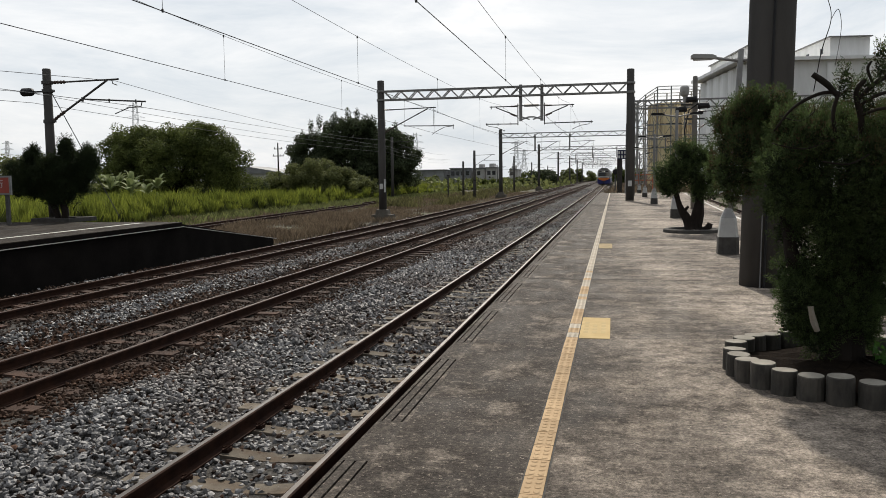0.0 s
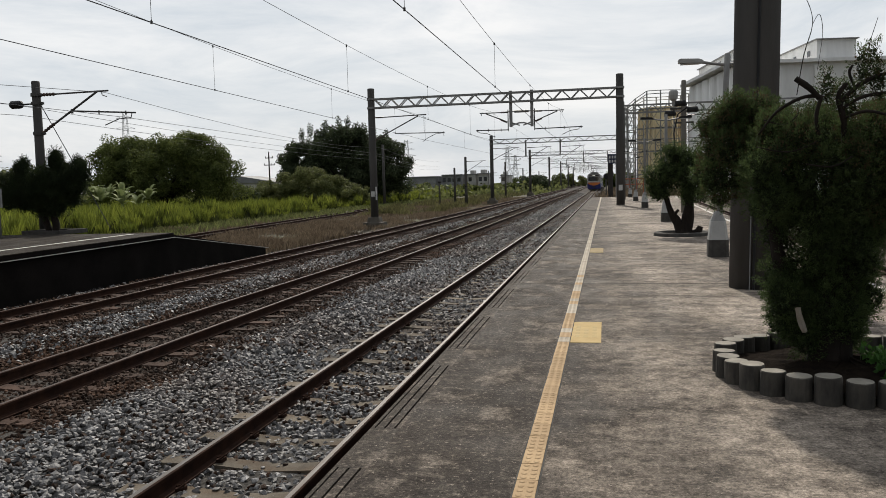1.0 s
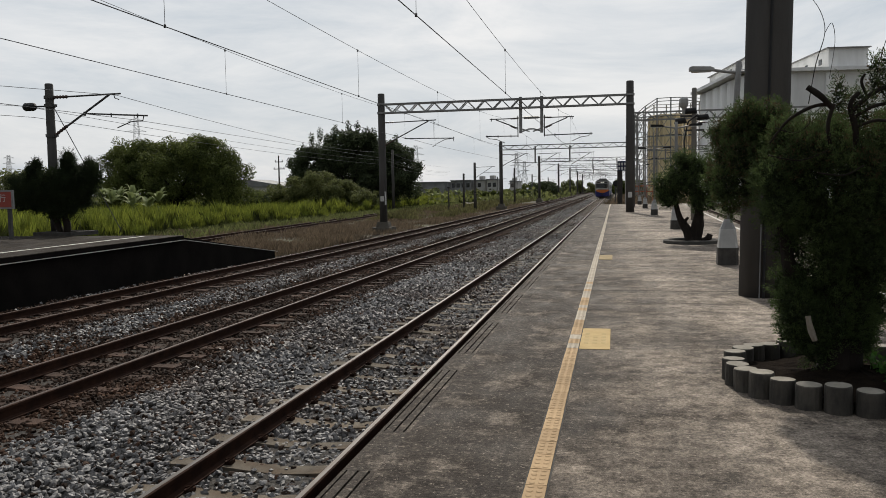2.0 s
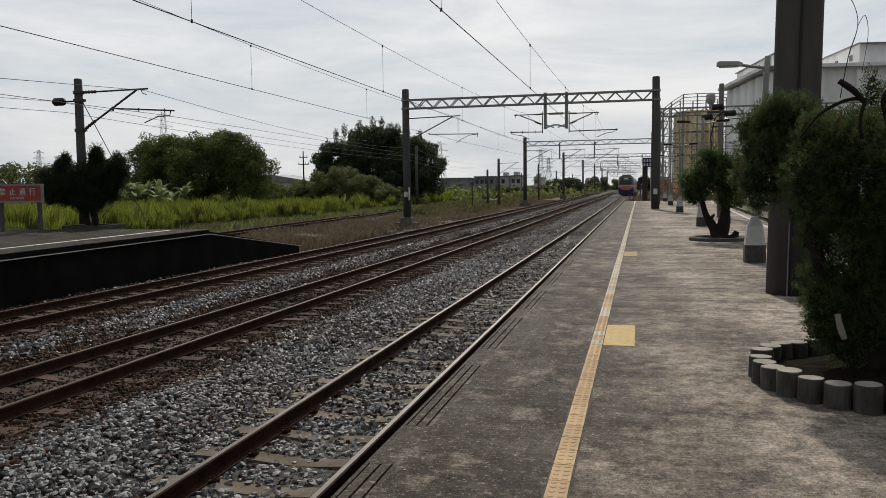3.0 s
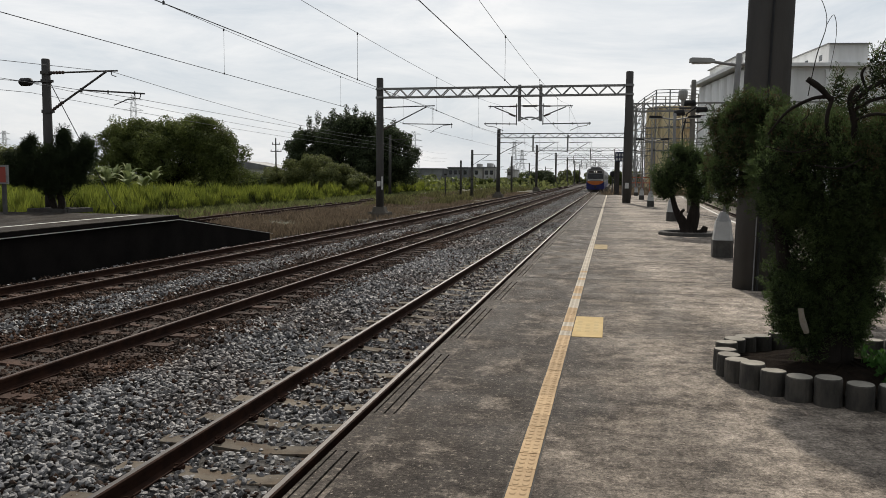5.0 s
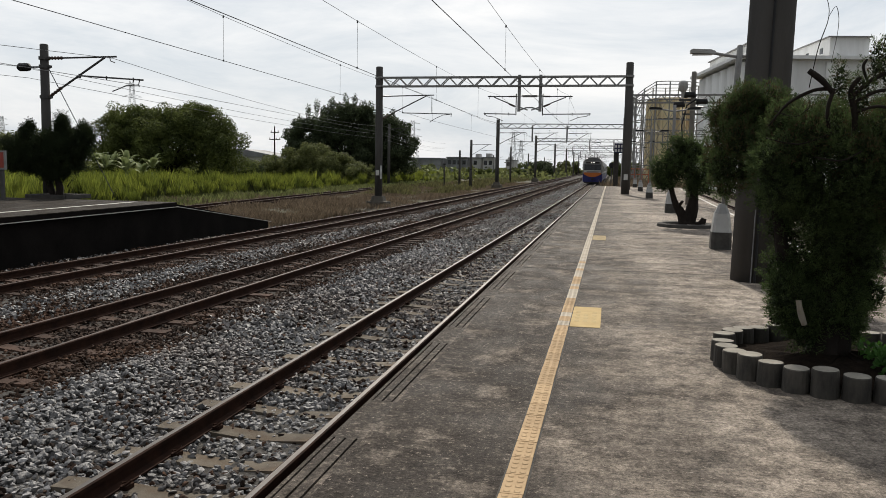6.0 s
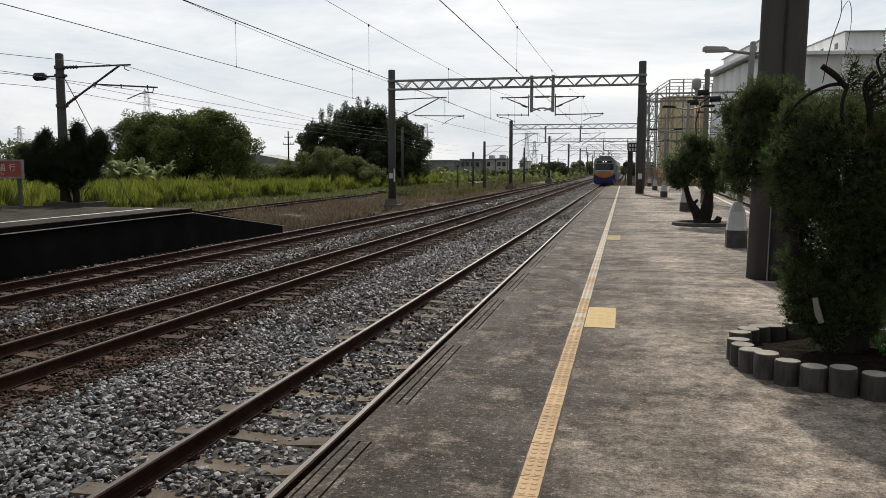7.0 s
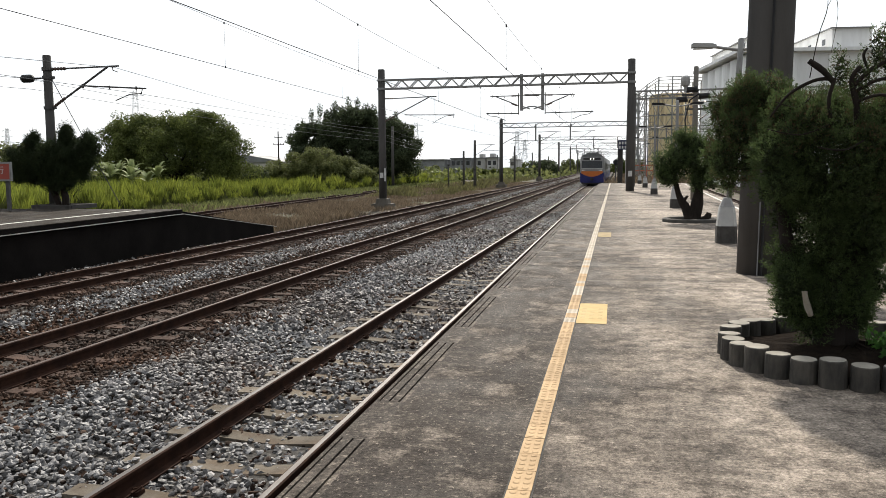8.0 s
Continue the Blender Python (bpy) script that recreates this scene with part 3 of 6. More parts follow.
def build_track(x, y0, y1, head, sleeper_mat, label, near, pitch=0.668, shift=0.0, turn=0.0, z=RAIL, clips=0, main=False):
    t = thing("railway_track", label, "track", pose(x, 0, z, 0, 0, turn), "tracks")
    for sx in (-0.5335 - 0.034, 0.5335 + 0.034):
        stations = [y0, *(q for q in BEND if y0 < q < y1), y1] if main else [y0, y1]
        n = len(rail_profile())
        prof = [(sx + a, b) for a, b in rail_profile()]
        s = along(Shape(), prof, stations) if main else Shape().extrude(prof, y0, y1)
        rail = part("rail", s, [RAIL_RUST, head], t)
        rail.data.polygons.foreach_set("material_index", [1 if i == 6 else 0 for i in range(n)] * (len(stations) - 1) + [0, 0])
    me = sleeper_shape().mesh("sleeper", sleeper_mat)
    cl = clip_shape().mesh("rail_clip", RAIL_RUST)
    far = Shape()
    r = random.Random(int(abs(x) * 10))
    k = 0
    y = y0 + shift
    while y < y1:
        if near[0] < y < near[1]:
            part("sleeper", me, None, t, m=pose(r.uniform(-0.015, 0.015) + main * sway(y), y, -0.152 + r.uniform(-0.006, 0.004) + main * climb(y), 0, 0, r.uniform(-0.8, 0.8)))
            if y < clips:
                for gx in (-0.5675, 0.5675):
                    for turned, dx in ((0, 0.09), (180, -0.09)):
                        part("rail_clip", cl, None, t, m=pose(gx + dx, y, -0.152, 0, 0, turned))
        elif y < 200:
            dx, dz = main * sway(y), main * climb(y)
            far.box(dx - 1, dx + 1, y - 0.12, y + 0.12, dz - 0.25, dz - 0.153)
        y += pitch
    if far.f:
        tagged(part("far_sleepers", far, sleeper_mat, t), kind="stuff")


SHIFTS = (0.186, 0.4, 0.55)
build_ground()
build_platform()
build_tactile()
build_plates()
build_island()
build_track(TRACKS[0], -12, 420, RAIL_HEAD, SLEEPER, "polished rails on concrete sleepers beside the platform", (1.5, 70), shift=SHIFTS[0], main=True, clips=13)
build_track(TRACKS[1], -12, 420, RAIL_DULL, SLEEPER_RUST, "rust-stained rails on brown-stained sleepers", (2, 70), shift=SHIFTS[1], main=True, clips=0)
build_track(TRACKS[2], -12, 420, RAIL_DULL, SLEEPER_RUST, "dark rails on dusty brown sleepers beside the island platform", (5, 70), shift=SHIFTS[2], main=True, clips=0)
build_track(-17.6, 26, 150, RAIL_DULL, SLEEPER_RUST, "overgrown siding with rusty rails in dry grass", (28, 90), turn=4.9, z=-0.81)
for k, dx in enumerate((1.75, 5.6, 9.5)):
    build_track(right_edge(0) + dx, 0, 300, RAIL_DULL, SLEEPER_RUST, "rusty goods yard track behind the platform", (20, 60), turn=-2.46, z=-0.74)


# ---- overhead line ----
def mast_shape(z0, z1, r0=0.24, r1=0.21):
    s = Shape().tube([(0, 0, z0), (0, 0, (z0 + z1) / 2), (0, 0, z1 - 0.03), (0, 0, z1)], [r0, (r0 + r1) / 2, r1, r1 * 0.85], 16)
    return s


def truss(x0, x1, z0, z1, depth=0.36, bay=1.05):
    s = Shape()
    n = max(2, round(abs(x1 - x0) / bay))
    for y in (-depth / 2, depth / 2):
        for z in (z0, z1):
            s.box(x0, x1, y - 0.04, y + 0.04, z - 0.045, z + 0.045)
        for i in range(n):
            a, b = x0 + (x1 - x0) * i / n, x0 + (x1 - x0) * (i + 1) / n
            s.bar((a, y, z1), ((a + b) / 2, y, z0), 0.05)
            s.bar(((a + b) / 2, y, z0), (b, y, z1), 0.05)
    for i in range(n + 1):
        x = x0 + (x1 - x0) * i / n
        for z in (z0, z1):
            s.bar((x, -depth / 2, z), (x, depth / 2, z), 0.04)
    return s


def cantilever(parent, x, to, top=5.62, foot=4.25, reg=4.62, wire=4.05, y=0.0, gap=0.75):
    """A swivel arm from a post at x to the line over to."""
    d = 1 if to > x else -1
    s = Shape()
    end = to + d * 0.25
    s.tube([(x + d * gap, y, top), (end, y, top + 0.06)], 0.032, 6)
    s.tube([(x + d * gap, y, foot + (top - foot) * gap / abs(end - x)), (end - d * 0.5, y, top)], 0.034, 6)
    mid = x + (end - x) * (0.42 if gap > 0.5 else 0.1)
    s.tube([(mid, y, reg), (to + d * 1.35, y, reg - 0.06)], 0.028, 6)
    s.tube([(to + d * 0.1, y, reg - 0.03), (to + d * 0.1, y, top)], 0.012, 5)
    s.tube([(to + d * 1.25, y, reg - 0.08), (to + d * 0.8, y, reg - 0.12), (to + d * 0.3, y, wire + 0.22), (to, y, wire + 0.02)], 0.018, 5)
    s.tube([(to + d * 1.3, y, reg + 0.02), (to + d * 1.3, y, reg - 0.25)], 0.02, 5)
    arm = part("cantilever_arm", s, STEEL_DARK, parent)
    for za, zb in ((top, top), (foot, foot + (top - foot) * gap / abs(end - x))):
        i = Shape()
        n = 9
        pts = [Vector((x + d * gap * 0.27, y, za)).lerp(Vector((x + d * gap, y, zb)), k / n) for k in range(n + 1)]
        i.tube(pts, [0.03 if k % 2 else 0.055 for k in range(n + 1)], 8)
        part("insulator", i, INSULATOR, arm, "brown ribbed insulator")


def frame_arm(parent, x, d, upper, lower):
    """A swivel arm hung on a rod beside the drop frame: tie, strut, steady tube and registration arm."""
    s = Shape()
    s.tube([(x, 0.1, 4.50), (x, 0.1, 5.76)], 0.032, 6)
    s.tube([(x, 0.1, 5.60), (x + d * upper, 0.1, 5.60)], 0.03, 6)
    s.tube([(x, 0.1, 5.02), (x + d * upper * 0.78, 0.1, 5.56)], 0.032, 6)
    s.tube([(x, 0.1, 4.57), (x + d * lower, 0.1, 4.60)], 0.03, 6)
    for f in (0.22, 0.62, 0.97):
        s.tube([(x + d * lower * f, 0.1, 4.66), (x + d * lower * f, 0.1, 4.5)], 0.024, 5)
    e = x + d * lower * 0.95
    s.tube([(e, 0.1, 4.55), (e - d * 0.1, 0.1, 4.46), (e - d * 0.55, 0.1, 4.40), (e - d * 1.05, 0.1, 4.18)], 0.02, 5)
    s.tube([(x + d * upper * 0.92, 0.1, 5.66), (x + d * upper * 0.95, 0.1, 5.46)], 0.022, 5)
    arm = part("cantilever_arm", s, STEEL_DARK, parent)
    for z in (5.60, 5.02):
        i = Shape().tube([(x + d * (0.08 + 0.05 * k), 0.1, z + (0.02 * k if z < 5.5 else 0)) for k in range(8)], [0.035 if k % 2 else 0.058 for k in range(8)], 8)
        part("insulator", i, INSULATOR, arm, "brown ribbed insulator")


def build_gantry(y, detail=True, xl=-13.95, xr=0.86, top=7.5, beam=6.46, drop=-4.8, right_base=0.0, posts=()):
    g = thing("catenary_gantry", "two round concrete masts with a steel lattice beam over tracks", "gantry", pose(sway(y), y, climb(y)), "gantries")
    part("mast", mast_shape(SOIL_Z - climb(y) - 0.05, 7.38 if detail else 7.25), CONCRETE, g, m=pose(xl, 0, 0), smooth=True)
    part("mast", mast_shape(right_base, top), CONCRETE, g, m=pose(xr, 0, 0), smooth=True)
    part("footing", Shape().box(-0.66, 0.66, -0.6, 0.6, SOIL_Z - 0.1 - climb(y), SOIL_Z + 0.30, bevel=0.06, top=0.94).box(-0.42, 0.42, -0.42, 0.42, SOIL_Z + 0.30, SOIL_Z + 0.62, bevel=0.08, top=0.82), FOOTING, g, m=pose(xl, 0, 0))
    for x in (xl, xr):
        for z in (beam - 0.26, beam + 0.26):
            part("clamp_band", Shape().tube([(x, 0, z - 0.06), (x, 0, z + 0.06)], 0.262, 14), STEEL, g)
    part("lattice_beam", truss(xl + 0.22, xr - 0.2, beam - 0.26, beam + 0.26, bay=1.05 if detail else 1.5), STEEL, g)
    if detail:
        for x in (drop - 0.62, drop + 0.62):
            part("drop_post", Shape().box(x - 0.085, x + 0.085, -0.085, 0.085, 4.72, beam + 0.38), STEEL, g)
        q = Shape()
        q.tube([(drop - 0.95, 0, 5.62), (drop - 0.45, 0, 5.62), (drop - 0.4, 0, 5.62), (drop + 0.4, 0, 5.62), (drop + 0.45, 0, 5.62), (drop + 0.95, 0, 5.62)], [0.035, 0.035, 0.075, 0.075, 0.035, 0.035], 8)
        q.bar((drop - 0.6, 0, 4.8), (drop - 0.15, 0.0, 4.95), 0.08)
        q.bar((drop - 0.15, 0, 4.95), (drop + 0.15, 0, 4.95), 0.08)
        q.bar((drop + 0.15, 0, 4.95), (drop + 0.6, 0, 4.8), 0.08)
        q.bar((drop - 0.6, 0, 4.98), (drop - 0.1, 0.0, 4.8), 0.07)
        q.bar((drop + 0.6, 0, 4.98), (drop + 0.1, 0.0, 4.8), 0.07)
        part("frame_brace", q, STEEL, g)
        frame_arm(g, drop - 0.80, -1, 1.68, 1.92)
        frame_arm(g, drop + 0.76, 1, 1.72, 2.78)
    else:
        for x, to in posts:
            part("drop_post", Shape().box(x - 0.09, x + 0.09, -0.09, 0.09, 4.6, beam + 0.1), STEEL, g)
            cantilever(g, x, to, y=0.14)
    cantilever(g, xl, TRACKS[2])
    if detail:
        part("marker_strip", Shape().box(xl + 0.17, xl + 0.25, -0.27, -0.20, 0.62, 1.42), SIGN_WHITE, g, "upright white marker strip")
        for x, z, c in ((xl, 0.98, SIGN_WHITE), (xr, 1.0, SIGN_WHITE)):
            part("number_plate", Shape().box(-0.11, 0.11, -0.256, -0.236, z - 0.16, z + 0.16), c, g, "small white plate", m=pose(x, 0, 0))
    return g


SPANS = [-40, 10.4, 47.5, 99, 149, 199, 248, 297, 345]


def build_wires():
    r = random.Random(5)
    for k, x in enumerate(TRACKS):
        w = thing("catenary", "bold contact wire hung by droppers from a thin carrier wire", "overhead wire", group="overhead wires")
        pm, pc = [], []
        low, near, sag = (3.93, 4.01, 4.24)[k], (5.15, 5.34, 5.73)[k], (1.2, 0.9, 1.2)[k]
        for i, (a, b) in enumerate(zip(SPANS[:-1], SPANS[1:])):
            st = (0.04 if i < 2 else 0.2) * (1 if (i + (0, 0, 1)[k]) % 2 == 0 else -1)
            za, zb = (near if i == 1 else 5.68), (near if i == 0 else 5.68)
            n = 10

            def at(f, z):
                y = a + (b - a) * f
                return (x + st * (1 - 2 * f) + sway(y), y, z + climb(y))

            def carrier(f):
                return za + (zb - za) * f - sag * f * (1 - f)

            for j in range(n + (i == len(SPANS) - 2)):
                pm.append(at(j / n, carrier(j / n)))
                pc.append(at(j / n, low))
            if i < 4:
                for f in (0.03, 0.29, 0.56, 0.83):
                    px, y, z0 = at(f, low)
                    top = at(f, carrier(f))[2]
                    d = Shape()
                    d.tube([(px, y, z0 - 0.02), (px, y, z0 + 0.03), (px, y, z0 + 0.04), (px, y, top - 0.05), (px, y, top - 0.04), (px, y, top + 0.02)], [0.02, 0.02, 0.0045, 0.0045, 0.022, 0.022], 5)
                    part("dropper", d, WIRE, w)
        part("contact_wire", Shape().tube(pc, 0.0085, 5, cap=False), WIRE, w)
        part("carrier_wire", Shape().tube(pm, 0.006, 5, cap=False), WIRE, w)
    # wires of the siding, held by the island mast's arm, and two feeders on its back
    for (xa, za), (xb, zb), sag_a, sag_b in (((-15.68, 4.65), (-21.4, 5.3), 1.0, 0.5), ((-15.0, 3.83), (-21.2, 4.6), 0.25, 0.0),
                                             ((-19.07, 4.42), (-21.6, 4.5), 0.8, 0.25), ((-18.75, 4.05), (-21.5, 4.1), 0.6, 0.2)):
        s = Shape()
        for (x0, y0, z0), (x1, y1, z1), sag in (((xa + 1.5, -28, za), (xa, 23.3, za), sag_a), ((xa, 23.3, za), (xb, 75, zb), sag_b), ((xb, 75, zb), (xb - 4.3, 125, zb), 0.4)):
            s.tube([(x0 + (x1 - x0) * f, y0 + (y1 - y0) * f, z0 + (z1 - z0) * f - 4 * sag * f * (1 - f)) for f in [j / 8 for j in range(9)]], 0.0085, 5, cap=False)
        tagged(part("feeder_wire", s, WIRE_THIN), "thin dark feeder wire strung along the line", "overhead wire", "feeder wires")


def build_island_mast():
    g = thing("catenary_mast", "round concrete mast with a swivel arm on the island platform", "mast", pose(-18.17, 23.3, 0.13))
    part("mast", mast_shape(-0.1, 5.0, 0.165, 0.13), CONCRETE, g, smooth=True)
    for z in (4.55, 4.28, 3.3):
        part("clamp_band", Shape().tube([(0, 0, z - 0.05), (0, 0, z + 0.05)], 0.175, 14).box(0.1, 0.24, -0.05, 0.05, z - 0.04, z + 0.04), STEEL_DARK, g)
    s = Shape()
    s.tube([(0.68, 0, 4.55), (2.62, 0, 4.57)], 0.028, 6)
    s.tube([(0.62, 0, 3.60), (2.22, 0, 4.56)], 0.034, 6)
    s.tube([(1.28, 0, 3.98), (3.55, 0, 3.83)], 0.026, 6)
    s.tube([(1.28, 0, 3.90), (1.28, 0, 4.04)], 0.04, 6)
    for x, z in ((2.25, 3.9), (3.2, 3.85)):
        s.tube([(x, 0, z + 0.06), (x, 0, z - 0.07)], 0.022, 5)
    s.tube([(3.42, 0, 3.83), (3.38, 0, 3.68), (2.95, 0, 3.66), (2.45, 0, 3.48)], 0.018, 5)
    s.tube([(2.38, 0, 4.56), (2.40, 0, 4.44), (2.56, 0, 4.38)], 0.016, 5)
    part("cantilever_arm", s, STEEL_DARK, g)
    i = Shape().tube([(0.18 + 0.056 * k, 0, 4.55) for k in range(10)], [0.035 if k % 2 else 0.062 for k in range(10)], 8)
    part("insulator", i, INSULATOR, g)
    i = Shape().tube([(0.18 + 0.049 * k, 0, 3.33 + 0.031 * k) for k in range(10)], [0.035 if k % 2 else 0.06 for k in range(10)], 8)
    part("insulator", i, INSULATOR, g)
    b = Shape().tube([(-0.98 + 0.05 * k, 0, 4.27) for k in range(10)], [0.09, 0.13, 0.14, 0.13, 0.14, 0.13, 0.14, 0.13, 0.12, 0.04], 10)
    b.tube([(-0.53, 0, 4.27), (0, 0, 4.27)], 0.028, 5)
    part("feeder_insulator", b, BLACK, g, "dark bulbous insulator")
    w = Shape().tube([(0.16, 0, 4.2), (1.2, 0.0, 2.34), (2.4, 0.0, 0.2)], 0.014, 5)
    part("stay_wire", w, WIRE, g)


def build_side_masts():
    for x, y, h in ((-27.4, 98, 7.85), (-17.4, 101, 6.1), (-18.3, 150, 6.7), (-20.5, 205, 6.6), (-21, 262, 6.6), (-33.0, 230, 6.6)):
        g = thing("siding_mast", "slim concrete mast with a swivel arm beside the siding", "mast", pose(x, y, SOIL_Z), "siding masts")
        part("mast", Shape().tube([(0, 0, 0), (0, 0, h)], [0.2, 0.15], 10), CONCRETE, g, smooth=True)
        s = Shape()
        s.tube([(0.1, 0, h - 0.6), (2.6, 0, h - 0.55)], 0.03, 5)
        s.tube([(0.1, 0, h - 1.9), (2.2, 0, h - 0.6)], 0.03, 5)
        s.tube([(1.2, 0, h - 1.3), (3.2, 0, h - 1.35)], 0.025, 5)
        part("cantilever_arm", s, STEEL_DARK, g)


def build_lineside_posts():
    for x, y, h in ((-19.6, 105, 4.85), (-19.6, 95, 2.9), (-17.2, 100, 2.3)):
        g = thing("lineside_post", "bare dark concrete post in the weeds beside the siding", "post", pose(x, y, SOIL_Z), "lineside posts")
        part("shaft", Shape().tube([(0, 0, -0.1), (0, 0, h - 0.06), (0, 0, h)], [0.15, 0.13, 0.09] if h > 4 else [0.09, 0.08, 0.06], 10), STEEL_DARK, g, smooth=True)
        if h < 4:
            part("cap", Shape().box(-0.16, 0.16, -0.08, 0.08, h - 0.02, h + 0.10, bevel=0.03), BLACK, g)


# ---- platform things ----
def build_near_pole():
    p = thing("concrete_mast", "thick round concrete mast standing on the platform with a cable", "mast", pose(1.80, 10.55, 0, 0, 0.9, 0))
    part("shaft", mast_shape(-0.02, 7.5, 0.275, 0.265), CONCRETE, p, smooth=True)
    s = Shape().tube([(-0.03, -0.285, 0), (-0.03, -0.283, 2), (-0.02, -0.278, 4), (-0.03, -0.275, 7.3)], 0.016, 6)
    part("cable", s, BLACK, p)
    c = Shape().tube([(-0.075, -0.28, 0), (-0.075, -0.28, 0.9)], 0.008, 6)
    part("earth_wire", c, WIRE_THIN, p)
    m = Shape()
    for dx, dz, w in ((0.05, 1.02, 0.03), (0.05, 1.06, 0.02), (0.05, 1.16, 0.025), (0.06, 1.20, 0.03)):
        m.box(dx, dx + w, -0.285, -0.27, dz, dz + 0.012)
    part("mark", m, WHITE_LINE, p, "small white painted marks")


def build_lamps():
    for k, (x, y, lean) in enumerate(((1.95, 14.8, 2.6), (2.0, 27.6, 0), (2.0, 42.3, 0), (2.1, 57.5, 0), (2.15, 71.5, 0))):
        g = thing("platform_lamp", "white two-armed platform lamp on a tapered pedestal", "lamp post", pose(x, y, 0), "platform lamps")
        part("base", Shape().box(-0.175, 0.175, -0.175, 0.175, -0.01, 0.30, bevel=0.05, top=0.97), BASE_GREY, g, "damp grey concrete base")
        part("pedestal", Shape().box(-0.165, 0.165, -0.165, 0.165, 0.302, 0.63, bevel=0.05, top=0.76), LAMP_WHITE, g)
        part("collar", Shape().box(-0.125, 0.125, -0.125, 0.125, 0.632, 0.80, bevel=0.05, top=0.45), STEEL, g)
        tip = pose(0, 0, 0, 0, lean, 0)
        part("pole", Shape().tube([(0, 0, 0.74), (0, 0, 3.52), (0, 0, 3.54)], [0.052, 0.05, 0.04], 12), STEEL, g, m=tip, smooth=True)
        tip = pose(3.4 * math.tan(math.radians(lean)), 0, 0)
        for sx in (-1, 1):
            part("arm", Shape().tube([(sx * 0.05, 0, 3.34), (sx * 0.25, 0, 3.37), (sx * 0.46, 0, 3.41)], 0.026, 8), STEEL, g, m=tip)
            h = Shape()
            pr = [(0.40, 3.385), (0.40, 3.43), (0.47, 3.46), (0.78, 3.475), (0.82, 3.455), (0.82, 3.40)]
            h.extrude([(sx * a, b) for a, b in pr], -0.07, 0.07)
            # heads are alike; the near one's lit look is given by white colour
            head = part("lamp_head", h, LAMP_WHITE if k == 0 else BLACK, g, "flat lamp head", m=tip)
            part("lens", Shape().box(min(sx * 0.46, sx * 0.78), max(sx * 0.46, sx * 0.78), -0.05, 0.05, 3.372, 3.388), SIGN_WHITE, head, "pale lamp lens")


def build_speaker_pole():
    x, y = 3.25, 35.0
    g = thing("utility_pole", "concrete utility pole with loudspeaker, black boxes and cable", "pole", pose(x, y, 0))
    part("shaft", Shape().tube([(0, 0, -0.1), (0, 0, 5.45), (0, 0, 5.5)], [0.12, 0.10, 0.08], 12), POLE_PALE, g, smooth=True)
    h = Shape().tube([(-0.40, 0, 4.70), (-0.41, -0.02, 4.76), (-0.42, -0.04, 4.90), (-0.42, -0.05, 5.05), (-0.42, -0.05, 5.12)], [0.12, 0.17, 0.19, 0.18, 0.12], 14)
    h.box(-0.48, -0.30, -0.1, 0.1, 4.45, 4.72, bevel=0.03)
    part("loudspeaker", h, LAMP_WHITE, g, "pale rounded loudspeaker", smooth=False)
    part("crossarm", Shape().box(-0.55, 0.45, -0.05, 0.05, 4.30, 4.38), STEEL_DARK, g)
    part("crossarm", Shape().box(-0.4, 0.4, -0.04, 0.04, 3.72, 3.79), STEEL_DARK, g)
    for a, b in ((-0.62, 4.02), (0.28, 4.15), (-0.2, 4.42)):
        s = Shape().tube([(a - 0.12, -0.1, b), (a - 0.1, -0.1, b + 0.12), (a + 0.22, -0.1, b + 0.14), (a + 0.26, -0.1, b + 0.02)], [0.07, 0.13, 0.13, 0.08], 10)
        part("junction_box", s, BLACK, g)
    part("cable", Shape().tube([(0.1, -0.15, 4.35), (-0.25, -0.2, 4.1), (-0.42, -0.2, 3.3), (-0.35, -0.2, 2.6), (-0.1, -0.16, 2.2)], 0.03, 7), BLACK, g)


def build_sign_panel():
    g = thing("signal_panel", "navy signal panel with white marks on a post", "signal", pose(0.72, 75.5, SOIL_Z))
    part("post", Shape().box(0.25, 0.37, -0.05, 0.05, 0, 4.1), LAMP_WHITE, g)
    part("panel", Shape().box(-0.42, 0.42, -0.1, 0.1, 4.1, 4.98, bevel=0.03), SIGN_BLUE, g)
    for i in range(3):
        for j in range(2):
            s = Shape().box(-0.34 + i * 0.25, -0.20 + i * 0.25, -0.106, -0.1, 4.2 + j * 0.38, 4.45 + j * 0.38)
            part("mark", s, SIGN_WHITE, g, "pale blocky mark")
    part("cabinet", Shape().box(-0.45, 0.02, 0.5, 1.1, 0, 4.2, bevel=0.05), TRAIN_DARK, g, "tall dark equipment cabinet")
    q = thing("ground_signal", "slim signal post with a round dark head beside the track", "signal", pose(0.12, 79, SOIL_Z))
    part("post", Shape().tube([(0, 0, 0), (0, 0, 2.8)], 0.06, 8), STEEL_DARK, q)
    part("signal_head", Shape().tube([(0, -0.16, 3.0), (0, -0.1, 3.0), (0, 0.12, 3.0)], [0.22, 0.27, 0.22], 14), BLACK, q, "round black signal head")
    f = thing("barrier_fence", "orange-red tubular barrier at the platform end", "fence", pose(1.55, 73.2, 0))
    s = Shape()
    for z in (1.12, 1.6):
        s.tube([(0, 0, z), (1.8, 0.1, z)], 0.045, 6)
    part("rail", s, FENCE_RED, f)
    for i in range(4):
        part("post", Shape().tube([(i * 0.6, i * 0.033, 0), (i * 0.6, i * 0.033, 1.62)], 0.04, 6), FENCE_RED, f)


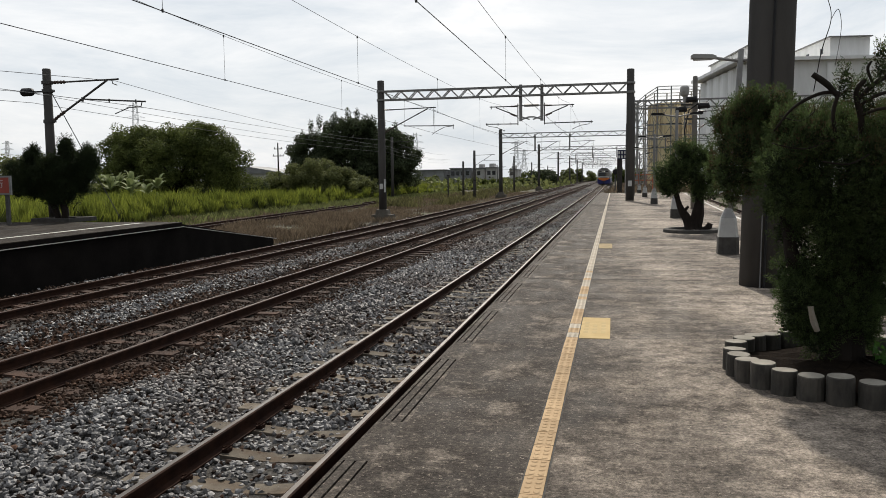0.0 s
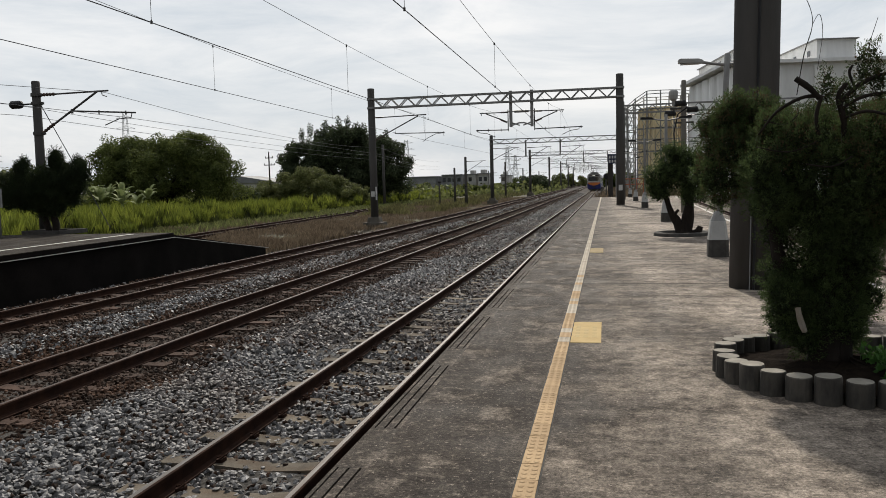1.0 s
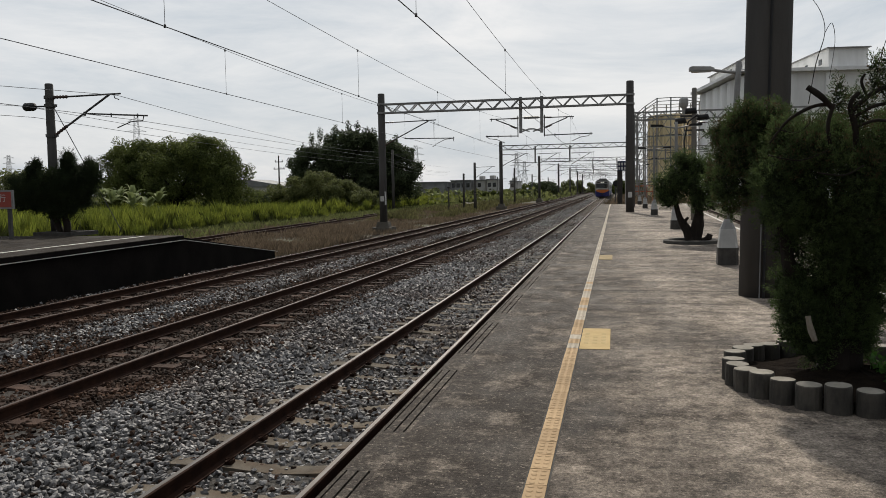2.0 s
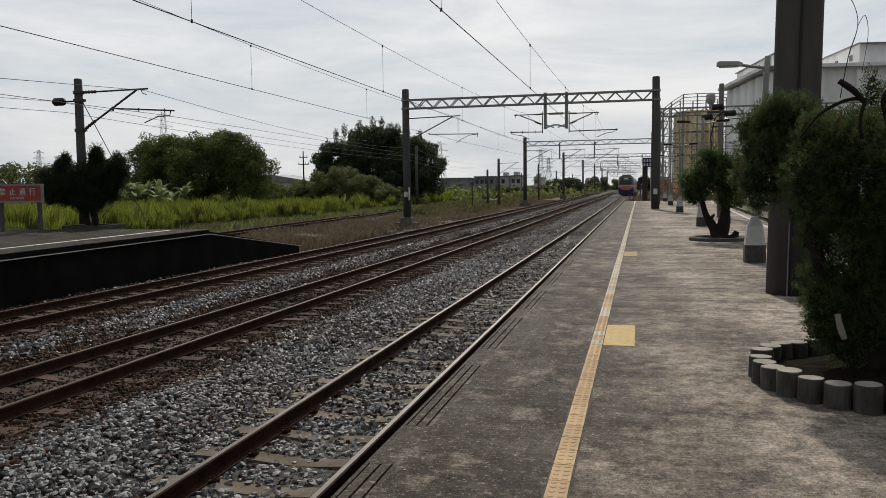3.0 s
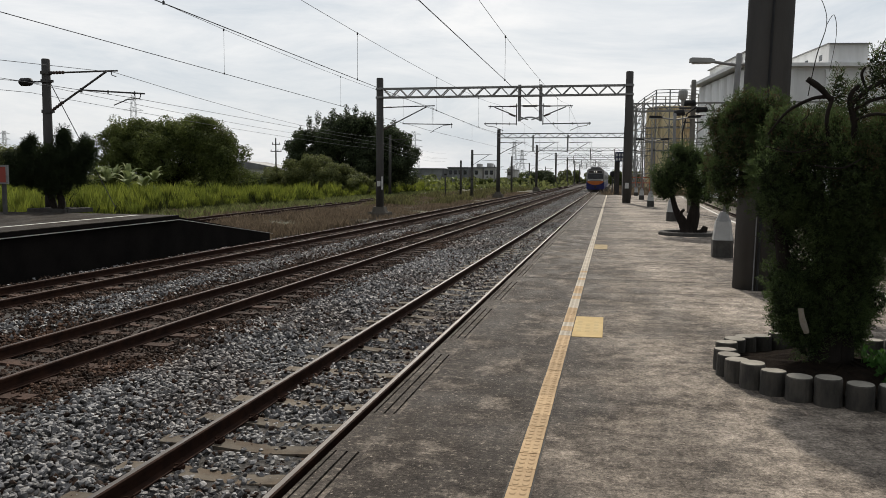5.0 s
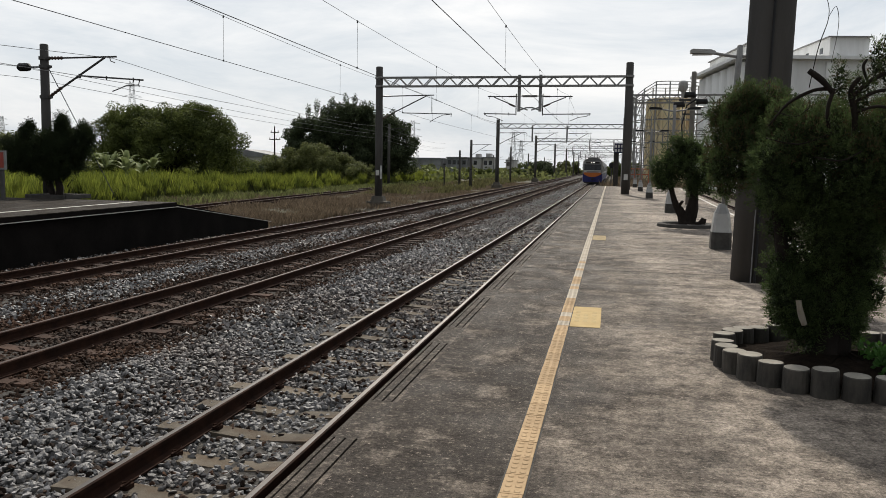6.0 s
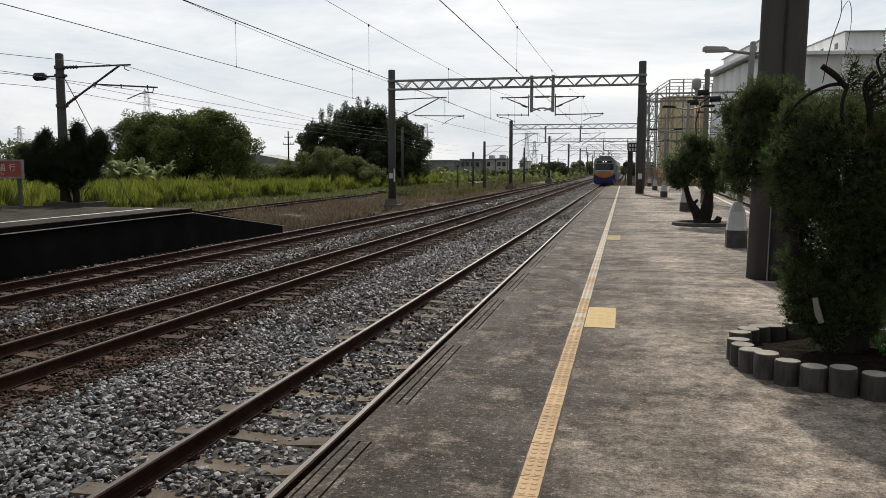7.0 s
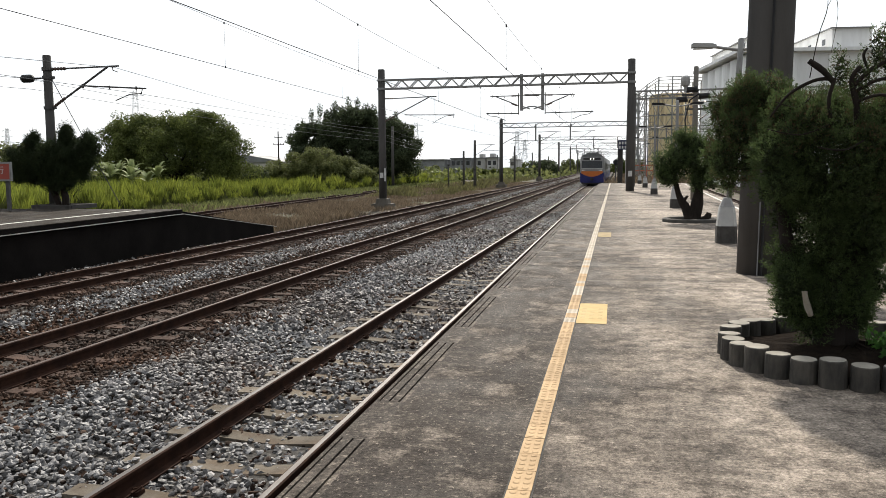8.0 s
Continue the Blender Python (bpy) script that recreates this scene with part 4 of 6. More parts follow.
def lettering(name, text, size, x, y, z, mat, parent, turn=0.0, spacing=1.0):
    """Flat upright letters in the built-in font, as one mesh."""
    cu = bpy.data.curves.new(name, "FONT")
    cu.body, cu.size, cu.extrude, cu.space_character = text, size, 0.002, spacing
    cu.align_x = "CENTER"
    ob = bpy.data.objects.new(name, cu)
    scene.collection.objects.link(ob)
    me = bpy.data.meshes.new_from_object(ob.evaluated_get(bpy.context.evaluated_depsgraph_get()))
    bpy.data.objects.remove(ob)
    me.materials.clear()
    me.materials.append(mat)
    return part(name, me, None, parent, "white painted lettering", m=pose(x, y, z, 90, 0, turn))


def build_island_sign():
    g = thing("notice_board", "red no-entry notice board with white lettering on two posts", "sign", pose(-17.35, 20.3, 0.15))
    for x in (-1.35, 0.0):
        part("post", Shape().box(x - 0.05, x + 0.05, -0.04, 0.04, -0.02, 1.1), STEEL_DARK, g)
    part("board", Shape().box(-1.56, 0.13, -0.07, -0.03, 0.98, 1.43, bevel=0.01), RED, g)
    part("frame", Shape().box(-1.60, 0.19, -0.08, -0.02, 1.432, 1.48).box(-1.60, 0.19, -0.08, -0.02, 0.93, 0.978).box(0.132, 0.19, -0.08, -0.02, 0.98, 1.43).box(-1.60, -1.562, -0.08, -0.02, 0.98, 1.43), STEEL, g)
    for i, ch in enumerate("\u7981\u6b62\u901a\u884c"):
        lettering("character", ch, 0.24, -1.22 + 0.35 * i, -0.076, 1.16, SIGN_WHITE, g)
    lettering("lettering", "NO ENTRY", 0.10, -0.70, -0.076, 1.03, SIGN_WHITE, g)


# ---- plants ----
def trunk(points, radii, n=10):
    """A limb that bends smoothly through the points."""
    pts = [Vector(p) for p in points]
    if len(pts) < 3:
        return Shape().tube(pts, radii, n)
    out, rad = [], []
    for i in range(len(pts) - 1):
        a, b, c, d = pts[max(i - 1, 0)], pts[i], pts[i + 1], pts[min(i + 2, len(pts) - 1)]
        for k in range(4):
            t = k / 4
            out.append(0.5 * (2 * b + (c - a) * t + (2 * a - 5 * b + 4 * c - d) * t * t + (3 * b - a - 3 * c + d) * t ** 3))
            rad.append((radii[i] + (radii[i + 1] - radii[i]) * t) * (1 + 0.10 * math.sin(9.1 * i + 5.3 * k)))
    return Shape().tube(out + [pts[-1]], rad + [radii[-1]], n)


def build_planter():
    p = thing("planter_ring", "ring of short cast-concrete logs round a tree bed", "planter", pose(1.60, 5.82, 0))
    side = Shape().tube([(0, 0, -0.01), (0, 0, 0.15), (0, 0, 0.158)], [0.081, 0.078, 0.074], 18)
    me = side.mesh("log", LOG)
    n = len(me.polygons)
    me.materials.append(LOG_TOP)
    me.polygons[n - 1].material_index = 1
    r = random.Random(11)
    k = 29
    for i in range(k):
        a = 2 * math.pi * i / k
        part("log", me, None, p, m=pose(0.78 * math.cos(a), 0.78 * math.sin(a), r.uniform(-0.012, 0.012), r.uniform(-2, 2), r.uniform(-2, 2), r.uniform(0, 360)))
    s = Shape()
    rings = [(0.0, 0.13), (0.3, 0.11), (0.55, 0.08), (0.72, 0.06)]
    for rad, z in rings:
        for j in range(24):
            a = 2 * math.pi * j / 24
            s.v.append((rad * math.cos(a), rad * math.sin(a), z + 0.02 * math.sin(5 * a + rad * 9)))
    s.f += [(i * 24 + j, i * 24 + (j + 1) % 24, (i + 1) * 24 + (j + 1) % 24, (i + 1) * 24 + j) for i in range(3) for j in range(24)]
    part("soil", s, EARTH, p, "dark damp soil")
    c = RNG.uniform(-1, 1, (900, 3)) * np.array([0.30, 0.30, 0.06]) + np.array([0.38, -0.25, 0.14])
    c = c[np.hypot(c[:, 0], c[:, 1]) < 0.68]
    v = leaves(c, np.tile([0, 0, 0.6], (len(c), 1)), 0.05, 0.016, droop=-0.2)
    tagged(part("ground_cover", many_mesh("ground_cover", v, [(0, 1, 2, 3)], WEED), None, None), "low bright green ground cover in the planter", "plant", kind="stuff").matrix_basis = pose(1.60, 5.82, 0)


def juniper(name, label, m, stems, balls, count, size, mat, bare=(), cuts=(), group=""):
    t = thing(name, label, "tree", m, group)
    for pts, rad in stems:
        part("trunk", trunk(pts, rad, 10), BARK, t, smooth=True)
    c, d = crown_points(balls, count, 0.76)
    each = 24
    v = tufts(c[::each], d[::each], each, size * 2.6, size * 0.85, size * 0.11)
    part("crown", many_mesh("crown", v, [(0, 1, 2, 3)], mat), None, t)
    # dark core leaves fill holes and carry the crown's inner shade in their colour
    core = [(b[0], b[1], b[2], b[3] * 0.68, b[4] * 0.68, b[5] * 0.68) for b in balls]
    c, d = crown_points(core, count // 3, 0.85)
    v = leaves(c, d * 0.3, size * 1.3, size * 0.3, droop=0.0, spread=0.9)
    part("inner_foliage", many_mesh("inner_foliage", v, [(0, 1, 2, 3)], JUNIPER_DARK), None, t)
    if bare:
        c, d = crown_points([b for b in balls if b[2] > 1.35], count // 8, 0.86)
        v = leaves(c, d * 0.9 + np.array([0, 0, 0.5]), size * 1.1, size * 0.14, droop=0.0, spread=0.6)
        part("dying_foliage", many_mesh("dying_foliage", v, [(0, 1, 2, 3)], JUNIPER_BROWN), None, t, "brown dying sprigs")
    for pts, rad in bare:
        part("bare_branch", trunk(pts, rad, 7), BARK, t, smooth=True)
    for pts, rad in cuts:
        part("cut_branch", trunk(pts, rad, 8), CUT_WOOD, t, "pale stripped branch")
    return t


def lumps(main, small, seed, per=7, k=0.42):
    """Uneven lumps on the outside of larger forms."""
    r = np.random.default_rng(seed)
    out = list(main)
    for b in main:
        for _ in range(per):
            d = r.normal(0, 1, 3)
            d /= np.linalg.norm(d)
            s = small * r.uniform(0.6, 1.4)
            out.append((b[0] + d[0] * b[3] * 0.85, b[1] + d[1] * b[4] * 0.85, b[2] + d[2] * b[5] * 0.85, s, s, s * r.uniform(0.9, 1.5)))
    return out


def build_near_tree():
    main = [(-0.56, 0.45, 1.42, 0.22, 0.26, 0.32), (-0.52, 0.42, 1.70, 0.10, 0.12, 0.10), (-0.27, 0.40, 1.62, 0.19, 0.2, 0.17), (-0.32, -0.1, 1.30, 0.22, 0.26, 0.34),
            (-0.06, -0.15, 1.30, 0.28, 0.28, 0.42), (0.24, -0.1, 1.36, 0.30, 0.28, 0.40), (0.53, 0.0, 1.42, 0.32, 0.32, 0.36), (0.82, 0.1, 1.52, 0.32, 0.34, 0.30),
            (-0.10, 0.0, 0.85, 0.24, 0.24, 0.36), (0.11, 0.0, 0.82, 0.22, 0.24, 0.36), (-0.13, -0.04, 0.30, 0.08, 0.09, 0.14), (0.15, 0.02, 0.30, 0.08, 0.09, 0.14), (-0.20, 0.0, 0.45, 0.15, 0.17, 0.26), (0.06, 0.02, 0.42, 0.18, 0.18, 0.28),
            (0.19, 0.06, 0.52, 0.14, 0.15, 0.26), (0.26, 0.1, 1.03, 0.17, 0.20, 0.24), (0.02, 0.3, 1.58, 0.20, 0.22, 0.16), (0.5, 0.2, 1.62, 0.24, 0.24, 0.16)]
    balls = lumps(main, 0.085, 4, 13)
    stems = [([(0.02, 0, 0.02), (0.03, 0, 0.3), (-0.02, 0.02, 0.8), (-0.12, 0.0, 1.3)], [0.125, 0.105, 0.085, 0.05]),
             ([(0.10, 0.02, 0.03), (0.12, 0.0, 0.4), (0.2, 0.0, 0.9), (0.35, 0.0, 1.5)], [0.11, 0.09, 0.07, 0.05]),
             ([(-0.05, 0, 0.35), (-0.25, -0.02, 0.62), (-0.32, 0, 0.95), (-0.4, 0.05, 1.3)], [0.05, 0.045, 0.04, 0.03])]
    bare = [([(-0.46, -0.25, 1.56), (-0.36, -0.3, 1.70), (-0.22, -0.32, 1.78), (-0.12, -0.33, 1.79)], [0.006, 0.009, 0.012, 0.014]),
            ([(-0.11, -0.33, 1.77), (-0.18, -0.35, 1.84), (-0.26, -0.35, 1.90)], [0.019, 0.019, 0.018]),
            ([(-0.10, -0.30, 1.50), (-0.13, -0.33, 1.66), (-0.10, -0.34, 1.79)], [0.014, 0.012, 0.012]),
            ([(0.06, -0.25, 1.40), (0.04, -0.3, 1.62), (0.0, -0.32, 1.78), (0.05, -0.32, 1.86)], [0.020, 0.019, 0.016, 0.013]),
            ([(0.0, -0.31, 1.72), (0.10, -0.32, 1.83), (0.24, -0.3, 1.90), (0.45, -0.28, 1.95)], [0.016, 0.014, 0.012, 0.009]),
            ([(0.02, -0.31, 1.70), (0.14, -0.33, 1.77), (0.34, -0.3, 1.80), (0.52, -0.3, 1.84)], [0.012, 0.011, 0.009, 0.007]),
            ([(0.03, -0.31, 1.64), (0.16, -0.34, 1.68), (0.32, -0.32, 1.64)], [0.011, 0.010, 0.007]),
            ([(0.10, -0.32, 1.82), (0.06, -0.33, 1.92), (0.08, -0.33, 1.97)], [0.010, 0.009, 0.007]),
            ([(-0.24, -0.30, 1.80), (-0.20, -0.3, 2.05), (-0.15, -0.3, 2.24), (-0.18, -0.3, 2.38), (-0.26, -0.3, 2.50)], [0.0032, 0.003, 0.0026, 0.002, 0.0015]),
            ([(-0.15, -0.3, 2.24), (-0.11, -0.3, 2.30), (-0.09, -0.3, 2.18), (-0.12, -0.3, 1.95)], [0.002, 0.002, 0.0018, 0.0014]),
            ([(0.14, -0.3, 1.85), (0.17, -0.3, 2.05), (0.23, -0.3, 2.26)], [0.0026, 0.0022, 0.0015]),
            ([(-0.48, -0.30, 1.48), (-0.30, -0.38, 1.44), (-0.14, -0.40, 1.50)], [0.004, 0.0045, 0.003]),
            ([(-0.20, -0.40, 1.36), (-0.06, -0.44, 1.34), (0.06, -0.42, 1.40)], [0.005, 0.0055, 0.004]),
            ([(-0.42, -0.2, 1.66), (-0.30, -0.25, 1.62), (-0.22, -0.25, 1.68)], [0.004, 0.004, 0.003])]
    tips = [(0.14 + 0.1 * k, -0.3, 1.98 + 0.06 * (k % 3), 0.05, 0.05, 0.13) for k in (0, 2, 3, 4, 6)] + [(0.42, -0.25, 2.1, 0.06, 0.06, 0.16), (0.27, -0.28, 1.9, 0.09, 0.08, 0.14)]
    tips = [(t[0] - 0.2, t[1], t[2] - 0.14, t[3] * 0.8, t[4] * 0.8, t[5]) for t in tips]
    cuts = [([(-0.215, -0.26, 0.43), (-0.20, -0.27, 0.35), (-0.17, -0.26, 0.27)], [0.019, 0.020, 0.018])]
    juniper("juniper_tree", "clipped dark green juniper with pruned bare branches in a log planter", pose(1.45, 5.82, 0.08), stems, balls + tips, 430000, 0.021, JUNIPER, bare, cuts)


def build_small_tree():
    p = thing("tree_ring", "low dark kerb ring round a small tree", "planter", pose(1.88, 20.6, 0))
    s = Shape()
    n, q = 32, 6
    for i in range(n):
        a = 2 * math.pi * i / n
        for rr, z in ((0.70, -0.01), (0.69, 0.07), (0.66, 0.09), (0.58, 0.09), (0.55, 0.06), (0.54, -0.01)):
            s.v.append((rr * math.cos(a), rr * math.sin(a), z))
    s.f += [(i * q + j, i * q + j + 1, ((i + 1) % n) * q + j + 1, ((i + 1) % n) * q + j) for i in range(n) for j in range(q - 1)]
    part("kerb", s, BASE_GREY, p)
    e = Shape().tube([(0, 0, 0.0), (0, 0, 0.04)], 0.545, 24)
    part("soil", e, EARTH, p, "dark soil")
    main = [(-0.55, 0, 1.42, 0.32, 0.32, 0.30), (-0.25, 0.1, 1.75, 0.42, 0.4, 0.36), (0.2, 0, 1.55, 0.45, 0.42, 0.46), (0.35, 0.1, 1.2, 0.36, 0.34, 0.30),
            (-0.15, -0.1, 1.35, 0.38, 0.36, 0.32), (0.55, 0, 1.75, 0.38, 0.36, 0.36), (-0.05, 0, 1.95, 0.28, 0.28, 0.2), (-0.55, 0, 1.12, 0.22, 0.24, 0.22), (0.3, 0, 0.95, 0.27, 0.28, 0.24)]
    stems = [([(-0.02, 0, 0.0), (-0.12, 0, 0.3), (-0.3, 0, 0.62), (-0.45, 0, 1.2)], [0.17, 0.11, 0.08, 0.05]),
             ([(0.05, 0, 0.0), (0.12, 0, 0.35), (0.16, 0, 0.7), (0.2, 0, 1.3)], [0.2, 0.15, 0.12, 0.06]),
             ([(-0.12, -0.02, 0.32), (-0.18, -0.08, 0.5), (-0.1, -0.1, 0.62)], [0.05, 0.04, 0.03]),
             ([(0.1, 0, 0.02), (0.34, -0.05, 0.06), (0.42, -0.05, 0.2)], [0.08, 0.08, 0.07])]
    juniper("juniper_tree", "small two-stemmed clipped juniper in a kerb ring", pose(1.88, 20.6, 0.02), stems, lumps(main, 0.13, 9, 8), 50000, 0.045, JUNIPER)


def build_island_trees():
    p = thing("low_planter", "low concrete planter bed on the island platform", "planter", pose(-17.6, 22.7, 0.17))
    part("kerb", Shape().box(-0.42, 0.95, -0.7, -0.58, 0, 0.13, bevel=0.02).box(-0.42, 0.95, 0.58, 0.7, 0, 0.13, bevel=0.02).box(-0.42, -0.30, -0.58, 0.58, 0, 0.13).box(0.83, 0.95, -0.58, 0.58, 0, 0.13), BASE_GREY, p)
    main = [(-0.9, 0, 1.45, 0.7, 0.6, 0.6), (-0.2, 0, 1.5, 0.7, 0.6, 0.75), (0.35, 0, 1.35, 0.6, 0.5, 0.75), (-0.85, 0, 1.95, 0.30, 0.28, 0.45), (-0.85, 0, 2.2, 0.15, 0.15, 0.35), (0.2, 0.3, 2.0, 0.27, 0.25, 0.5), (0.2, 0.3, 2.35, 0.13, 0.13, 0.32), (1.12, 0.1, 2.2, 0.16, 0.16, 0.38),
            (0.45, 0.3, 1.95, 0.2, 0.2, 0.45), (1.12, 0.1, 1.85, 0.32, 0.3, 0.6), (0.75, 0.2, 1.6, 0.4, 0.4, 0.6), (0.0, 0, 0.9, 0.45, 0.4, 0.35), (-1.3, 0, 1.6, 0.5, 0.45, 0.5)]
    stems = [([(0.1, 0, 0.0), (-0.02, 0, 0.35), (-0.2, 0, 0.8), (-0.4, 0, 1.5)], [0.12, 0.1, 0.09, 0.05]),
             ([(0.2, 0, 0.0), (0.28, 0, 0.4), (0.2, 0, 0.8), (0.4, 0, 1.5)], [0.13, 0.11, 0.09, 0.05])]
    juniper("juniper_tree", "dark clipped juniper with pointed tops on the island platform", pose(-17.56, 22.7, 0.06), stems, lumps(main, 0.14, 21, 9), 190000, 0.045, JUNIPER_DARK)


def broad_tree(name, label, m, balls, stems, count, size, mat, group=""):
    t = thing(name, label, "tree", m, group)
    for pts, rad in stems:
        part("trunk", trunk(pts, rad, 9), BARK, t, smooth=True)
    c, d = crown_points(balls, count, 0.6)
    v = facing_leaves(c, d, size, size * 0.36)
    part("crown", many_mesh("crown", v, [(0, 1, 2, 3)], mat), None, t)
    return t


def limbs(w, h, n, seed):
    r = random.Random(seed)
    out = [([(0, 0, 0), (0.1, 0, h * 0.25), (0, 0, h * 0.5)], [0.35, 0.28, 0.2])]
    for i in range(n):
        a = 2 * math.pi * i / n + r.uniform(-0.3, 0.3)
        x, y = math.cos(a) * w, math.sin(a) * w
        out.append(([(0, 0, h * r.uniform(0.15, 0.3)), (x * 0.35, y * 0.35, h * 0.5), (x * 0.75, y * 0.75, h * r.uniform(0.65, 0.85))], [0.2, 0.14, 0.05]))
    return out


def build_far_trees():
    z = SOIL_Z
    broad_tree("banyan_tree", "broad round-crowned tree with thin spots at the field edge", pose(-47.0, 80, z + 0.25),
               clumps((0.2, 0, 4.7), (7.1, 5, 3.7), 170, 1.05, 1) + clumps((6.3, 0, 3.2), (3.6, 3, 2.3), 36, 0.9, 2) + clumps((1.6, 0, 6.2), (4.8, 4, 2.2), 60, 0.85, 77) + clumps((-3.9, 0, 5.6), (2.8, 3, 2.0), 28, 0.9, 78) + clumps((5.6, 0, 5.2), (2.6, 3, 2.0), 36, 0.85, 79) + clumps((-5.0, 0, 3.6), (3.4, 3, 2.8), 30, 1.0, 22) + clumps((-4.6, 0, 6.9), (3.4, 3, 1.7), 55, 0.8, 81) + clumps((-6.6, 0, 4.6), (2.0, 3, 2.6), 34, 0.8, 82) + clumps((2.6, 0, 7.3), (3.6, 3, 1.5), 36, 0.75, 83), limbs(5.5, 6, 8, 1), 120000, 0.20, LEAF_A)
    broad_tree("banyan_tree", "dense dark tree clump with a ragged top", pose(-37.0, 110, z),
               clumps((-1, 0, 5.0), (7.2, 5, 4.2), 80, 1.4, 3) + clumps((5, 0, 4.4), (4.8, 4, 4.6), 50, 1.2, 4) + clumps((-5.6, 0, 6.0), (3.8, 4, 3.8), 60, 1.0, 84) + clumps((1, 0, 8.1), (5.4, 4, 3.0), 80, 1.0, 85) + clumps((6.6, 0, 6.0), (3.4, 3.5, 3.6), 60, 1.0, 86) +
               [(-8.2 + 0.78 * k, 0.6 * math.sin(k * 2.1), 9.9 + 1.3 * math.sin(0.16 * k) + 0.8 * math.sin(k * 2.7) - 0.016 * (k - 11) ** 2, 0.42, 0.5, 1.15) for k in range(23)], limbs(6, 8, 8, 2), 130000, 0.27, LEAF_B)
    broad_tree("shrub_mound", "low grey-green shrub mound between the trees", pose(-36.4, 97, z), clumps((-0.3, 0, 2.4), (5.4, 4, 2.8), 110, 0.8, 5) + clumps((-5.2, 0, 1.7), (3.4, 3, 1.8), 50, 0.7, 89) + clumps((5.2, 0, 1.4), (2.8, 3, 1.5), 40, 0.6, 88), limbs(3, 3, 4, 3), 60000, 0.19, LEAF_C)
    broad_tree("shrub_mound", "low dark shrubs at the edge of the field", pose(-43.0, 86, z), clumps((0, 0, 1.6), (3.6, 3, 1.5), 30, 0.8, 6), limbs(2, 2.4, 4, 4), 12000, 0.2, LEAF_B)
    for k, (x, y, w, h) in enumerate(((-68, 78, 9, 5.6), (-84, 88, 10, 6.0), (-62, 84, 6, 4.6), (-50, 190, 8, 3.0), (-60, 215, 9, 3.2), (-33, 215, 6, 2.4), (-46, 212, 12, 3.0), (-19.3, 228, 5, 5.4), (-24, 240, 9, 3.2), (-20, 300, 9, 3.4), (-60, 300, 22, 4), (6, 335, 8, 6.0), (30, 320, 14, 6.0), (-98, 330, 30, 6.5), (-48, 345, 20, 6), (-15, 370, 10, 6), (-150, 320, 34, 7))):
        broad_tree("hedge_tree", "distant low green scrub beyond the field", pose(x, y, z), clumps((0, 0, h * 0.5), (w, 4, h * 0.5), 26, h * 0.28, 30 + k), limbs(w * 0.4, h * 0.6, 3, 40 + k), 7000, 0.30 + 0.001 * y, (LEAF_C, LEAF_B, LEAF_A)[k % 3], "distant scrub")
    # banana plants
    for k, (x, y) in enumerate(((-44.8, 65), (-43.0, 65.5), (-46.6, 66), (-41.0, 66.5), (-43.9, 67), (-42.2, 66.8), (-45.6, 67.4), (-41.5, 168), (-39.6, 170), (-37.4, 167), (-35.6, 171), (-33.2, 172))):
        t = thing("banana_plant", "pale banana plant with broad arching torn leaves", "plant", pose(x, y, z), "banana plants")
        part("stem", trunk([(0, 0, 0), (0.05, 0, 0.7), (0, 0, 1.6)], [0.16, 0.13, 0.08], 8), BANANA, t)
        r = random.Random(50 + k)
        tall = r.uniform(1.3, 2.4)
        for i in range(11):
            a, ln, el = r.uniform(0, 6.28), r.uniform(1.5, 3.1), r.uniform(0.6, 1.53)
            s = Shape()
            n = 6
            for j in range(n):
                f = j / (n - 1)
                rad = ln * f * math.cos(el)
                h = tall + ln * f * math.sin(el) - 0.9 * f * f * ln * 0.6
                w = 0.30 * math.sin(math.pi * (0.12 + 0.86 * f)) * r.uniform(0.7, 1.1)
                for sgn, dz in ((-1, 0.05), (0, 0), (1, 0.05)):
                    s.v.append((rad * math.cos(a) - sgn * w * math.sin(a), rad * math.sin(a) + sgn * w * math.cos(a), h + dz))
            s.f += [(3 * j + q, 3 * j + q + 1, 3 * j + q + 4, 3 * j + q + 3) for j in range(n - 1) for q in range(2)]
            part("leaf", s, BANANA, t)


def blades(x, y, z, height, width, lean):
    k = len(x)
    a = RNG.uniform(0, 2 * np.pi, k)
    h = height * RNG.uniform(0.6, 1.25, k)
    base = np.stack([x, y, z], 1)
    s = np.stack([np.cos(a), np.sin(a), np.zeros(k)], 1) * (width * RNG.uniform(0.6, 1.4, k))[:, None]
    ln = np.stack([np.cos(a * 3.7), np.sin(a * 3.7), np.zeros(k)], 1) * (lean * h * RNG.uniform(0.2, 1.0, k))[:, None]
    up = np.stack([np.zeros(k), np.zeros(k), h], 1)
    return np.stack([base - s, base + s * 0.6, base + s + up * 0.55 + ln * 0.3, base + up + ln], 1)


def field_edge(y):
    return -25.6 - 0.048 * (y - 30) + 0.6 * np.sin(y * 0.21) + 0.5 * np.sin(y * 0.53 + 1)


